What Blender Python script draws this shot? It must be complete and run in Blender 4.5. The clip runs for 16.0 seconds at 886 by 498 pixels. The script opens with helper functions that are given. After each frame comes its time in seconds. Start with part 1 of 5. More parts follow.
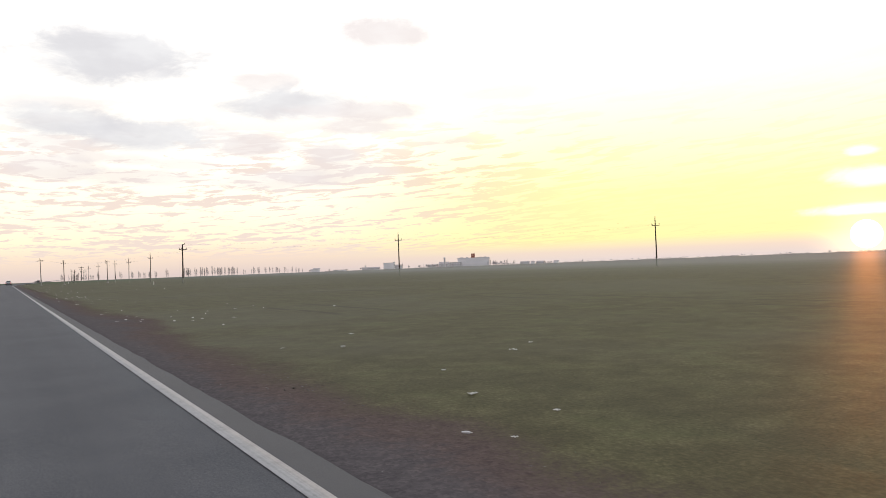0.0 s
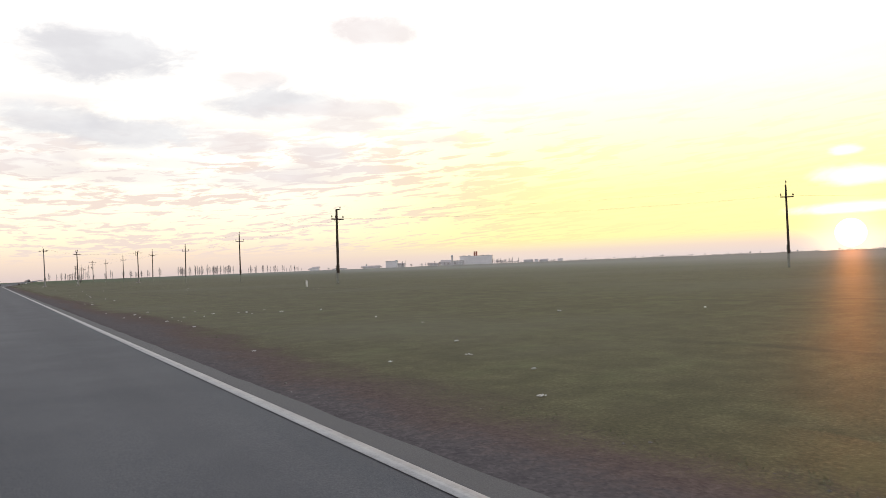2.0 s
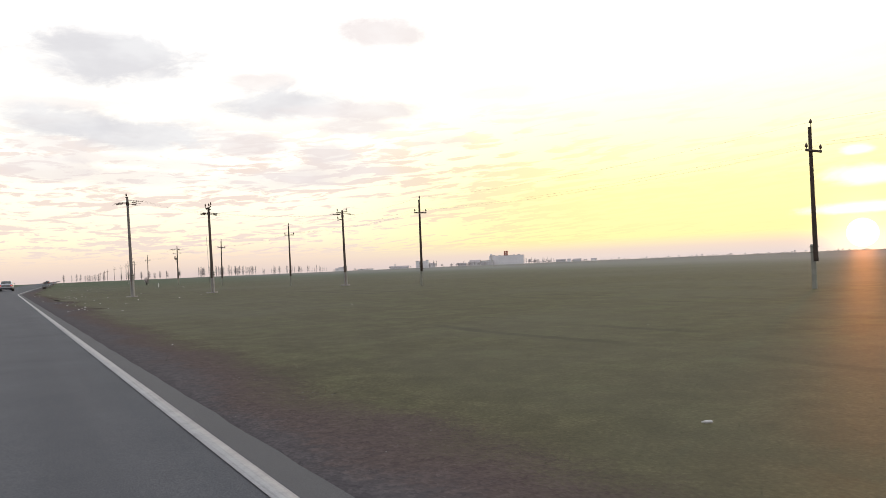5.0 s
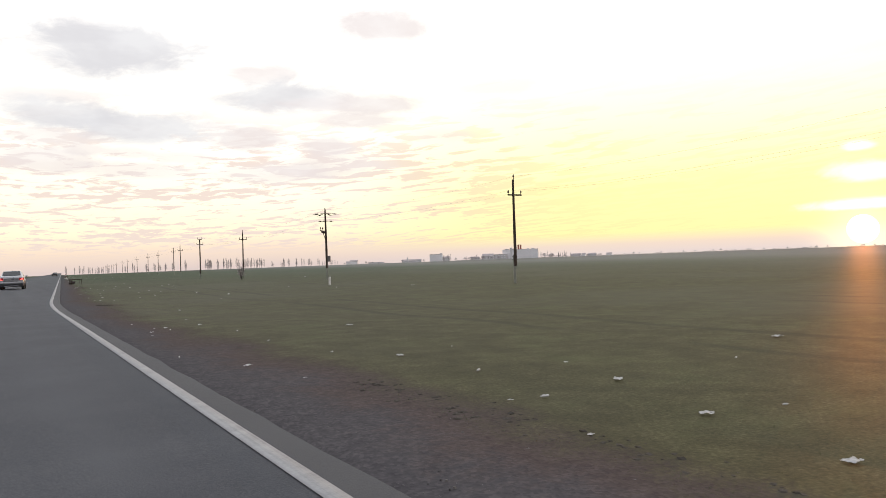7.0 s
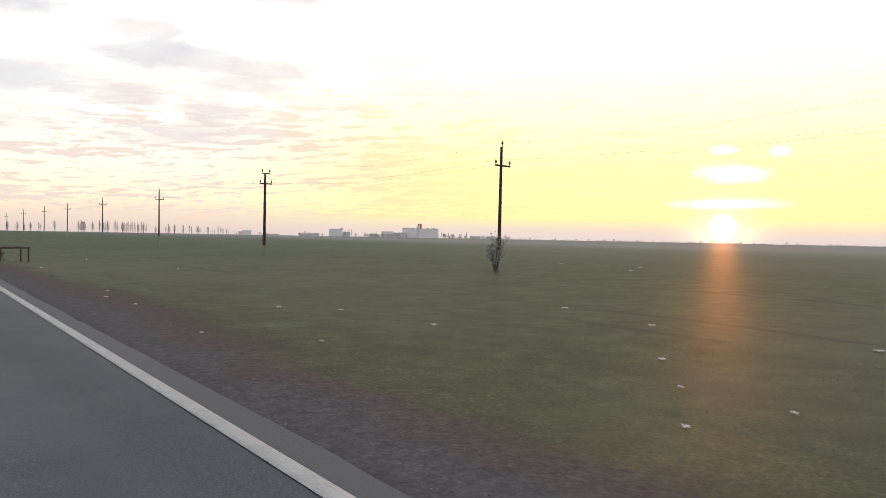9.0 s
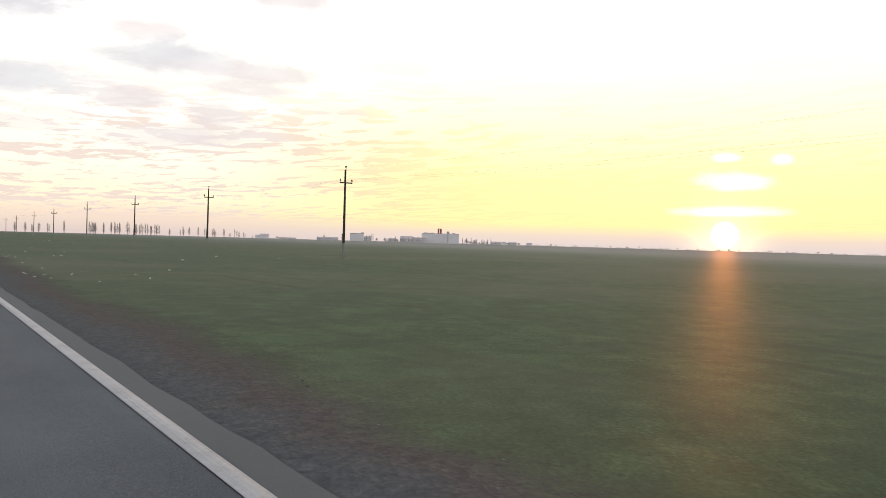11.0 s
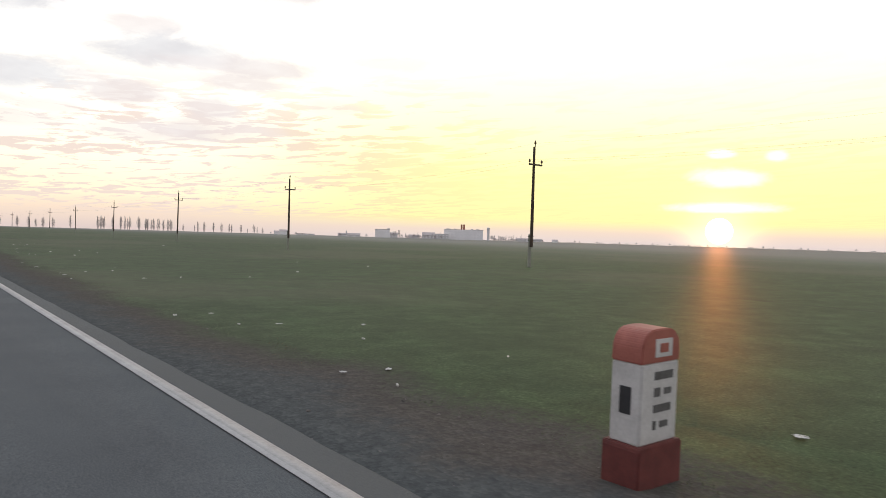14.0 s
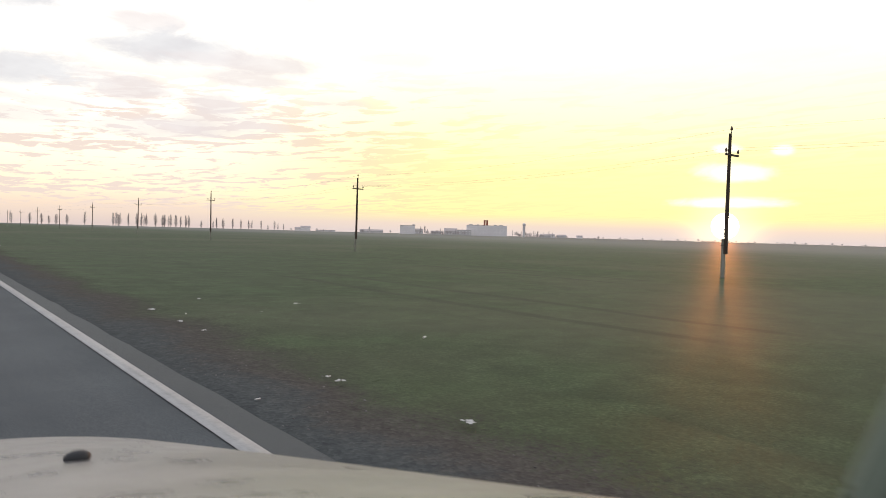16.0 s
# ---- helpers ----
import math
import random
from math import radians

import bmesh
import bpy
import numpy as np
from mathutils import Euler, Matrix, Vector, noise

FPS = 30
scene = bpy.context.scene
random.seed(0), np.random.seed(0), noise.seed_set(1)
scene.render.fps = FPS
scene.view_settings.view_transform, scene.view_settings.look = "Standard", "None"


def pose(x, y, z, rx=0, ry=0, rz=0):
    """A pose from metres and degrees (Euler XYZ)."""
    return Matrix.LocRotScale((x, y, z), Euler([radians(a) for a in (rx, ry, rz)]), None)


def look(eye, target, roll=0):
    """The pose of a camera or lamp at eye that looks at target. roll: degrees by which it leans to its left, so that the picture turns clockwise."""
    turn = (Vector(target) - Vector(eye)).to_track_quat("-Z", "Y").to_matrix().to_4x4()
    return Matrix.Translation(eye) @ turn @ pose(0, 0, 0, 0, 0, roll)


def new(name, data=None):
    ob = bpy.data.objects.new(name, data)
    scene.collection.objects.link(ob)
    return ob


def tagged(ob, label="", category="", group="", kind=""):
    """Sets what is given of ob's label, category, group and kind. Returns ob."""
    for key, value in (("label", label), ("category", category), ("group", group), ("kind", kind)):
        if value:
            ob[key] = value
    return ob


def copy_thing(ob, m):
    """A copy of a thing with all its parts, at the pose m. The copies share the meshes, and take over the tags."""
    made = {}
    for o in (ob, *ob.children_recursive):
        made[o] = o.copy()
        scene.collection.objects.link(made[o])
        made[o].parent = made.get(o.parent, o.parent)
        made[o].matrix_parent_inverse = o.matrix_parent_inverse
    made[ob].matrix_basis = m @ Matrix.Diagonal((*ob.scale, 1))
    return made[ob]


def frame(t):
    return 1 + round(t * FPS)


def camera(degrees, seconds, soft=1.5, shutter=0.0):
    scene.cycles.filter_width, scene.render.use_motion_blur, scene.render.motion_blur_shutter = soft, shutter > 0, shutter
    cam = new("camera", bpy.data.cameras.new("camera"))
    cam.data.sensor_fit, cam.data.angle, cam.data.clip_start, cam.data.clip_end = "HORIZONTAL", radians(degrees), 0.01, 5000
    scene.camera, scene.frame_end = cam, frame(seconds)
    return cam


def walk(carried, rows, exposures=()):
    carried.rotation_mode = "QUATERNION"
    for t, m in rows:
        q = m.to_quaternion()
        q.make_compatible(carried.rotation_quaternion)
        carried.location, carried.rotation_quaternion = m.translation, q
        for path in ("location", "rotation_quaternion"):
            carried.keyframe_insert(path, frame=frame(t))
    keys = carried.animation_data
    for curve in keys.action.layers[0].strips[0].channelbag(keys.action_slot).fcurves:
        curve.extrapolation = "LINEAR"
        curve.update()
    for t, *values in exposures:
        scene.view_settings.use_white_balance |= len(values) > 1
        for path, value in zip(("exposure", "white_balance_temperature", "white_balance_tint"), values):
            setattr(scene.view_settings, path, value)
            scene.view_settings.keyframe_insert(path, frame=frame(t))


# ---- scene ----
cam = camera(64.2, 16.0, soft=0.65, shutter=0.015)
PATH = [
    (0, (-1.386, -28.471, 1.200), (3.878, -19.972, 1.428), -2.21),
    (0.5, (-1.558, -11.596, 1.200), (3.518, -2.983, 1.437), -2.18),
    (1, (-2.035, 4.822, 1.200), (3.154, 13.369, 1.333), -1.85),
    (1.5, (-2.181, 20.695, 1.200), (3.071, 29.201, 1.437), -1.94),
    (2, (-2.041, 35.574, 1.200), (3.363, 43.986, 1.406), -2.29),
    (2.5, (-1.832, 51.313, 1.200), (3.522, 59.755, 1.447), -2.41),
    (3, (-1.662, 66.796, 1.200), (3.651, 75.267, 1.340), -2.31),
    (3.5, (-1.644, 82.592, 1.200), (3.664, 91.065, 1.414), -2.15),
    (3.7, (-1.589, 88.562, 1.200), (3.699, 97.047, 1.409), -2.27),
    (5.8, (-1.169, 150.679, 1.200), (4.133, 159.155, 1.431), -2.47),
    (6, (-1.195, 155.790, 1.200), (4.061, 164.295, 1.384), -2.51),
    (6.5, (-1.364, 168.675, 1.200), (3.876, 177.191, 1.312), -2.21),
    (7, (-1.421, 181.661, 1.200), (3.874, 190.143, 1.342), -2.09),
    (7.2, (-1.491, 185.961, 1.200), (4.834, 193.693, 0.738), 0.38),
    (7.5, (-1.854, 192.835, 1.200), (5.354, 199.764, 0.989), 1.62),
    (8, (-1.796, 207.267, 1.200), (4.766, 214.812, 1.068), 1.45),
    (8.5, (-1.136, 220.644, 1.200), (5.511, 228.114, 1.090), 1.31),
    (9, (-0.199, 233.537, 1.200), (6.380, 241.065, 1.018), 1.06),
    (11.5, (5.541, 322.904, 1.200), (12.099, 330.452, 1.105), 1.69),
    (12, (6.369, 337.923, 1.200), (12.896, 345.498, 1.097), 1.58),
    (12.5, (7.473, 355.069, 1.200), (13.995, 362.649, 1.070), 1.63),
    (13, (8.542, 373.364, 1.200), (15.076, 380.931, 1.034), 1.72),
    (13.5, (9.409, 388.854, 1.200), (15.965, 396.404, 1.068), 1.91),
    (14, (10.440, 405.409, 1.200), (17.059, 412.903, 1.028), 1.73),
    (14.5, (11.372, 419.332, 1.200), (17.964, 426.851, 1.042), 1.61),
    (15, (12.329, 434.645, 1.200), (18.920, 442.164, 1.056), 2.02),
    (15.5, (13.339, 450.494, 1.200), (19.943, 458.001, 1.026), 1.78),
    (16, (14.267, 464.731, 1.200), (20.833, 472.270, 0.964), 1.58),
]
walk(cam, [(t, look(eye, target, roll)) for t, eye, target, roll in PATH])

# ---------------------------------------------------------------- plan
BEND, BEND_Y, BEND_L = 0.0622, 203.4, 15.6      # the road turns right by 3.6 degrees here, bent to fit the camera's view
FALL = 0.0028                                   # the plain is lowered with distance so its horizon fits the camera's view
SUN_AZ, SUN_EL = 62.75, 1.05


def line_x(y):
    """Where the edge line runs."""
    u = min(max((y - BEND_Y) / BEND_L, 0.0), 1.0)
    return BEND * (BEND_L * (u ** 3 - u ** 4 / 2) + max(y - BEND_Y - BEND_L, 0.0))


def heading(y):
    return math.degrees(math.atan((line_x(y + 0.5) - line_x(y - 0.5))))


def away(x, y):
    """Distance from the road's axis as the ground sees it."""
    return math.hypot(x - line_x(min(max(y, -80), 560)), max(0.0, y - 560, -80 - y))


def ground_z(x, y):
    return -0.05 - FALL * max(0.0, away(x, y) - 30)


def compass(az, dist):
    """A place far out on the plain."""
    a = radians(az)
    x, y = 13.3 + math.sin(a) * dist, 451.0 + math.cos(a) * dist
    return x, y, ground_z(x, y)


# ---------------------------------------------------------------- world and sun
def sock(tree, kind, op=None, ins=(), **props):
    nd = tree.nodes.new(kind)
    if op:
        nd.operation = op
    for key, value in props.items():
        if key == "clamp":
            nd.use_clamp = value
    for i, v in enumerate(ins):
        if v is None:
            continue
        if isinstance(v, bpy.types.NodeSocket):
            tree.links.new(v, nd.inputs[i])
        else:
            nd.inputs[i].default_value = v
    return nd


def mth(tree, op, *ins, clamp=False):
    return sock(tree, "ShaderNodeMath", op, ins, clamp=clamp).outputs[0]


def vec(tree, op, *ins):
    nd = sock(tree, "ShaderNodeVectorMath", op, ins)
    return nd.outputs["Value"] if op in ("DOT_PRODUCT", "LENGTH") else nd.outputs["Vector"]


def mixc(tree, fac, a, b, blend="MIX"):
    nd = tree.nodes.new("ShaderNodeMix")
    nd.data_type, nd.blend_type, nd.clamp_factor = "RGBA", blend, True
    for i, v in ((0, fac), (6, a), (7, b)):
        if isinstance(v, bpy.types.NodeSocket):
            tree.links.new(v, nd.inputs[i])
        elif i == 0:
            nd.inputs[i].default_value = v
        else:
            nd.inputs[i].default_value = (*v, 1)
    return nd.outputs[2]


def ramp(tree, fac, stops, smooth=False):
    nd = tree.nodes.new("ShaderNodeValToRGB")
    tree.links.new(fac, nd.inputs[0])
    els = nd.color_ramp.elements
    nd.color_ramp.interpolation = "EASE" if smooth else "LINEAR"
    while len(els) < len(stops):
        els.new(0.5)
    for el, (at, col) in zip(els, stops):
        el.position = at
        el.color = (*col, 1) if isinstance(col, tuple) else (col, col, col, 1)
    return nd.outputs[0]


def rng(tree, v, a, b, c=0.0, d=1.0, smooth=True):
    nd = tree.nodes.new("ShaderNodeMapRange")
    nd.interpolation_type = "SMOOTHSTEP" if smooth else "LINEAR"
    tree.links.new(v, nd.inputs[0])
    for i, x in enumerate((a, b, c, d), 1):
        nd.inputs[i].default_value = x
    return nd.outputs[0]


def nse(tree, coord, scale, detail=4.0, rough=0.55, distort=0.0):
    nd = tree.nodes.new("ShaderNodeTexNoise")
    if coord is not None:
        tree.links.new(coord, nd.inputs["Vector"])
    for key, v in (("Scale", scale), ("Detail", detail), ("Roughness", rough), ("Distortion", distort)):
        nd.inputs[key].default_value = v
    return nd.outputs[0]


def bearing(az, el):
    a, e = radians(az), radians(el)
    return Vector((math.sin(a) * math.cos(e), math.cos(a) * math.cos(e), math.sin(e)))


world = bpy.data.worlds.new("world")
scene.world = world
world.use_nodes = True
W = world.node_tree
bg = W.nodes["Background"]
sky = W.nodes.new("ShaderNodeTexSky")
sky.sky_type, sky.sun_disc = "NISHITA", False
sky.sun_elevation, sky.sun_rotation = radians(SUN_EL), radians(SUN_AZ)
sky.dust_density = 3.0
SUN_DIR = bearing(SUN_AZ, SUN_EL)
way_out = vec(W, "NORMALIZE", W.nodes.new("ShaderNodeTexCoord").outputs["Generated"])
dz = sock(W, "ShaderNodeSeparateXYZ", None, (way_out,))
wx, wy, wz = dz.outputs
to_sun = vec(W, "DOT_PRODUCT", way_out, tuple(SUN_DIR))
up_z = mth(W, "MAXIMUM", wz, 0.0)
# clear parts of the sky, away from the sun and towards it
cool = ramp(W, up_z, [(0.0, (0.78, 0.64, 0.60)), (0.025, (1.0, 0.80, 0.63)), (0.05, (1.14, 1.03, 0.74)), (0.09, (1.22, 1.15, 0.90)),
                      (0.16, (1.23, 1.18, 1.06)), (0.40, (1.32, 1.31, 1.32)), (1.0, (0.85, 0.90, 1.0))])
warm = ramp(W, up_z, [(0.0, (0.84, 0.71, 0.67)), (0.012, (0.92, 0.75, 0.62)), (0.028, (1.08, 0.98, 0.46)), (0.09, (1.18, 1.12, 0.52)),
                      (0.17, (1.24, 1.20, 0.80)), (0.26, (1.32, 1.30, 1.12)), (0.5, (1.34, 1.32, 1.30)), (1.0, (0.9, 0.94, 1.02))])
base = mixc(W, rng(W, to_sun, 0.72, 0.955), cool, warm)
dusk = ramp(W, up_z, [(0.0, (0.62, 0.56, 0.60)), (0.2, (0.70, 0.69, 0.76)), (1.0, (0.85, 0.90, 1.02))])
base = mixc(W, rng(W, to_sun, -0.55, 0.45), dusk, base)
# a layer of thin ribbed clouds that close up towards the horizon
azimuth = mth(W, "ARCTAN2", wx, wy)
along = mth(W, "DIVIDE", azimuth, mth(W, "ADD", up_z, 0.06))
climb = mth(W, "LOGARITHM", mth(W, "ADD", up_z, 0.03), 2.718)
sheet = sock(W, "ShaderNodeCombineXYZ", None, (mth(W, "MULTIPLY", along, 3.6), mth(W, "MULTIPLY", climb, 18.0), 0.0)).outputs[0]
ribs = nse(W, sheet, 1.0, 5.0, 0.6, 0.5)
broad = nse(W, sheet, 0.16, 3.0, 0.55, 0.4)
veil = rng(W, mth(W, "ADD", ribs, mth(W, "MULTIPLY", mth(W, "SUBTRACT", broad, 0.5), 0.5)), 0.485, 0.57)
veil = mth(W, "MULTIPLY", veil, rng(W, up_z, 0.010, 0.035))
veil = mth(W, "MULTIPLY", veil, rng(W, to_sun, 0.99, 0.84, 0.28, 1.0))
veil = mth(W, "MULTIPLY", veil, rng(W, up_z, 0.13, 0.23, 1.0, 0.12))
cloudy = mixc(W, mth(W, "MULTIPLY", veil, 0.9), base, mixc(W, rng(W, to_sun, 0.78, 0.955), (0.89, 0.735, 0.665), (1.0, 0.79, 0.42)))


def puff(az, el, wide, high, dens, ragged, col, below, soft_edge=0.42):
    """One larger cloud: a ragged oval in the sky, flatter below than above."""
    c = bearing(az, el)
    r = Vector((math.cos(radians(az)), -math.sin(radians(az)), 0))
    u = r.cross(c)
    ahead = mth(W, "MAXIMUM", vec(W, "DOT_PRODUCT", way_out, tuple(c)), 0.05)
    a = mth(W, "DIVIDE", vec(W, "DOT_PRODUCT", way_out, tuple(r / math.tan(radians(wide)))), ahead)
    b = mth(W, "DIVIDE", vec(W, "DOT_PRODUCT", way_out, tuple(u / math.tan(radians(high)))), ahead)
    b = mth(W, "MAXIMUM", b, mth(W, "MULTIPLY", b, -1.25))
    far_off = mth(W, "SQRT", mth(W, "ADD", mth(W, "MULTIPLY", a, a), mth(W, "MULTIPLY", b, b)))
    far_off = mth(W, "ADD", far_off, mth(W, "MULTIPLY", mth(W, "SUBTRACT", tatter, 0.5), ragged))
    m = mth(W, "MULTIPLY", rng(W, far_off, 1.0 + soft_edge, 1.0 - soft_edge), dens)
    return mixc(W, m, below, mixc(W, shading, col, tuple(c + 0.14 * (1.05 - c) / 0.3 for c in col)))


flatter = W.nodes.new("ShaderNodeMapping")
flatter.inputs["Scale"].default_value = (1.0, 1.0, 2.6)
W.links.new(way_out, flatter.inputs["Vector"])
tatter = nse(W, flatter.outputs[0], 12.0, 7.0, 0.66, 0.5)
shading = rng(W, nse(W, flatter.outputs[0], 7.0, 4.0, 0.6), 0.40, 0.66, 0.0, 0.8)
GREY, LILAC = (0.745, 0.735, 0.765), (0.84, 0.765, 0.76)
for az, el, wide, high, dens, col in ((7.4, 15.9, 5.0, 1.9, .95, GREY), (28.0, 18.3, 3.5, 1.2, .8, LILAC), (-2.5, 15.6, 2.2, 1.0, .6, GREY),
                                      (3.4, 12.5, 3.9, .6, .6, LILAC), (3.9, 11.3, 3.9, 1.0, .85, GREY), (9.4, 10.5, 4.6, 1.2, .9, GREY), (3.4, 9.6, 2.9, .5, .6, LILAC),
                                      (18.2, 14.6, 2.5, .8, .7, LILAC), (20.0, 13.0, 4.0, 1.15, .9, GREY), (25.2, 12.5, 5.2, .7, .8, LILAC), (24.8, 11.3, 2.9, .6, .7, LILAC),
                                      (16.9, 9.8, 2.3, .9, .8, LILAC), (23.1, 9.3, 2.0, .7, .75, LILAC), (14.4, 10.8, 1.5, .4, .6, LILAC), (2.8, 7.9, 3.0, .9, .7, LILAC), (23.5, 7.6, 4.6, .9, .6, LILAC),
                                      (18.7, 7.1, 3.7, .8, .6, LILAC), (8.4, 7.4, 3.4, .6, .6, LILAC), (5.3, 8.8, 1.6, .4, .6, LILAC), (8.4, 8.6, 1.5, .4, .5, LILAC), (11.8, 8.4, 2.2, .4, .5, LILAC),
                                      (36.7, 13.5, 2.9, .6, .35, LILAC), (32.6, 15.8, 1.5, .5, .3, LILAC), (32.0, 9.9, 1.9, .6, .45, LILAC), (45.0, 15.0, 3.0, .6, .25, LILAC), (66.0, 13.5, 3.4, .7, .2, LILAC)):
    cloudy = puff(az, el, wide * 1.08, high * 1.12, dens, 1.9, col, cloudy)
for az, el, wide, high in ((63.1, 5.0, 2.4, 0.75), (63.0, 2.75, 3.6, 0.42), (62.7, 6.8, 0.9, 0.4), (66.5, 6.6, 0.7, 0.4)):
    cloudy = puff(az, el, wide, high, 0.75, 1.6, (1.4, 1.36, 1.2), cloudy)
# the sun's own light, white, with its glow
glow = mth(W, "POWER", mth(W, "MAXIMUM", to_sun, 0.0), 1400.0)
halo = mixc(W, glow, (0, 0, 0), (0.8, 0.6, 0.25))
disc = rng(W, to_sun, math.cos(radians(1.02)), math.cos(radians(0.84)))
lit = mixc(W, 1.0, cloudy, halo, "ADD")
lit = mixc(W, 1.0, lit, mixc(W, disc, (0, 0, 0), (14.0, 12.5, 9.0)), "ADD")
clear = mixc(W, 1.0, lit, mixc(W, 1.0, sky.outputs[0], (0.01, 0.01, 0.01), "MULTIPLY"), "ADD")
W.links.new(clear, bg.inputs[0])
bg.inputs[1].default_value = 1.0

sun = new("sun", bpy.data.lights.new("sun", "SUN"))
sun.data.energy, sun.data.angle, sun.data.color = 0.7, radians(1.5), (1.0, 0.29, 0.045)
sun.matrix_world = look((0, 0, 50), tuple(Vector((0, 0, 50)) - SUN_DIR))

# ---------------------------------------------------------------- materials
def material(name):
    m = bpy.data.materials.new(name)
    m.use_nodes = True
    t = m.node_tree
    return m, t, t.nodes["Principled BSDF"]


def bump(t, b, height, strength, distance):
    nd = t.nodes.new("ShaderNodeBump")
    nd.inputs["Strength"].default_value, nd.inputs["Distance"].default_value = strength, distance
    t.links.new(height, nd.inputs["Height"])
    t.links.new(nd.outputs[0], b.inputs["Normal"])


def place(t):
    return t.nodes.new("ShaderNodeNewGeometry").outputs["Position"]


def stained(name, dark, light, scale, rough=0.8, metal=0.0, fine=None, relief=0.0, spec=0.3, own=False):
    """A surface whose colour drifts between two tones, at a coarse and a fine scale."""
    m, t, b = material(name)
    co = t.nodes.new("ShaderNodeTexCoord").outputs["Object"] if own else place(t)
    big, small = nse(t, co, scale, 4.0), nse(t, co, fine or scale * 9, 5.0, 0.65)
    f = mth(t, "ADD", mth(t, "MULTIPLY", big, 0.6), mth(t, "MULTIPLY", small, 0.4))
    t.links.new(ramp(t, f, [(0.32, dark), (0.68, light)]), b.inputs["Base Color"])
    b.inputs["Roughness"].default_value, b.inputs["Metallic"].default_value = rough, metal
    b.inputs["Specular IOR Level"].default_value = spec
    t.links.new(rng(t, small, 0.2, 0.8, max(rough - 0.12, 0.02), min(rough + 0.1, 1.0), False), b.inputs["Roughness"])
    if relief:
        bump(t, b, small, 0.6, relief)
    return m


def across(t):
    """How far to the side of the edge line."""
    return sock(t, "ShaderNodeSeparateXYZ", None, (t.nodes.new("ShaderNodeUVMap").outputs[0],)).outputs[0]


def wheat_colour(t, co):
    patch, tuft, blade = nse(t, co, 0.06, 4.0, 0.6), nse(t, co, 2.4, 6.0, 0.72), nse(t, co, 30.0, 4.0, 0.78)
    f = mth(t, "ADD", mth(t, "MULTIPLY", tuft, 0.36), mth(t, "MULTIPLY", blade, 0.64))
    col = ramp(t, f, [(0.36, (0.034, 0.037, 0.025)), (0.45, (0.053, 0.058, 0.037)), (0.54, (0.072, 0.081, 0.051)), (0.63, (0.112, 0.121, 0.080))])
    # clumps and thin places, a stride or two wide
    thin = nse(t, co, 0.75, 5.0, 0.68)
    col = mixc(t, rng(t, thin, 0.40, 0.56, 0.30, 0.0), col, (0.036, 0.036, 0.027))
    col = mixc(t, rng(t, thin, 0.52, 0.68, 0.0, 0.28), col, (0.080, 0.108, 0.058))
    # the crop stands greener further along the road
    far_along = sock(t, "ShaderNodeSeparateXYZ", None, (co,)).outputs[1]
    col = mixc(t, rng(t, far_along, 180.0, 330.0, 0.0, 1.0), mixc(t, 1.0, col, (1.12, 0.95, 0.78), "MULTIPLY"), mixc(t, 1.0, col, (0.71, 0.92, 0.71), "MULTIPLY"))
    col = mixc(t, rng(t, patch, 0.46, 0.64, 0.0, 0.4), col, (0.092, 0.088, 0.062))
    return col, tuft, blade


FIELD_ROUGH, FIELD_SPEC = 0.63, 0.03


def field_material():
    m, t, b = material("young_wheat_field")
    co = place(t)
    col, tuft, blade = wheat_colour(t, co)
    # broken wheel tracks that run beside the road
    off = across(t)
    wander = mth(t, "ADD", off, mth(t, "MULTIPLY", nse(t, co, 0.12, 2.0), 1.6))
    gap = rng(t, nse(t, co, 0.07, 2.0), 0.50, 0.56)
    for at in (7.4, 9.2, 15.5, 17.3):
        near = mth(t, "ABSOLUTE", mth(t, "SUBTRACT", wander, at))
        col = mixc(t, mth(t, "MULTIPLY", rng(t, near, 0.22, 0.08), mth(t, "MULTIPLY", gap, 0.42)), col, (0.028, 0.028, 0.022))
    # distance haze painted in: the field greys out beyond the poles
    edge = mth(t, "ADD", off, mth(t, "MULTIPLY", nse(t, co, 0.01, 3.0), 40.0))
    haze_grey = mixc(t, nse(t, co, 0.2, 4.0, 0.7), (0.135, 0.136, 0.125), (0.205, 0.203, 0.190))
    col = mixc(t, rng(t, edge, 34.0, 165.0, 0.0, 0.92), col, haze_grey)
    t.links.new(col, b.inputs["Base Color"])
    b.inputs["Roughness"].default_value = FIELD_ROUGH
    b.inputs["Specular IOR Level"].default_value = FIELD_SPEC
    h = mth(t, "ADD", mth(t, "MULTIPLY", nse(t, co, 7.0, 5.0, 0.7), 0.6), mth(t, "MULTIPLY", blade, 0.5))
    bump(t, b, h, 0.16, 0.014)
    return m


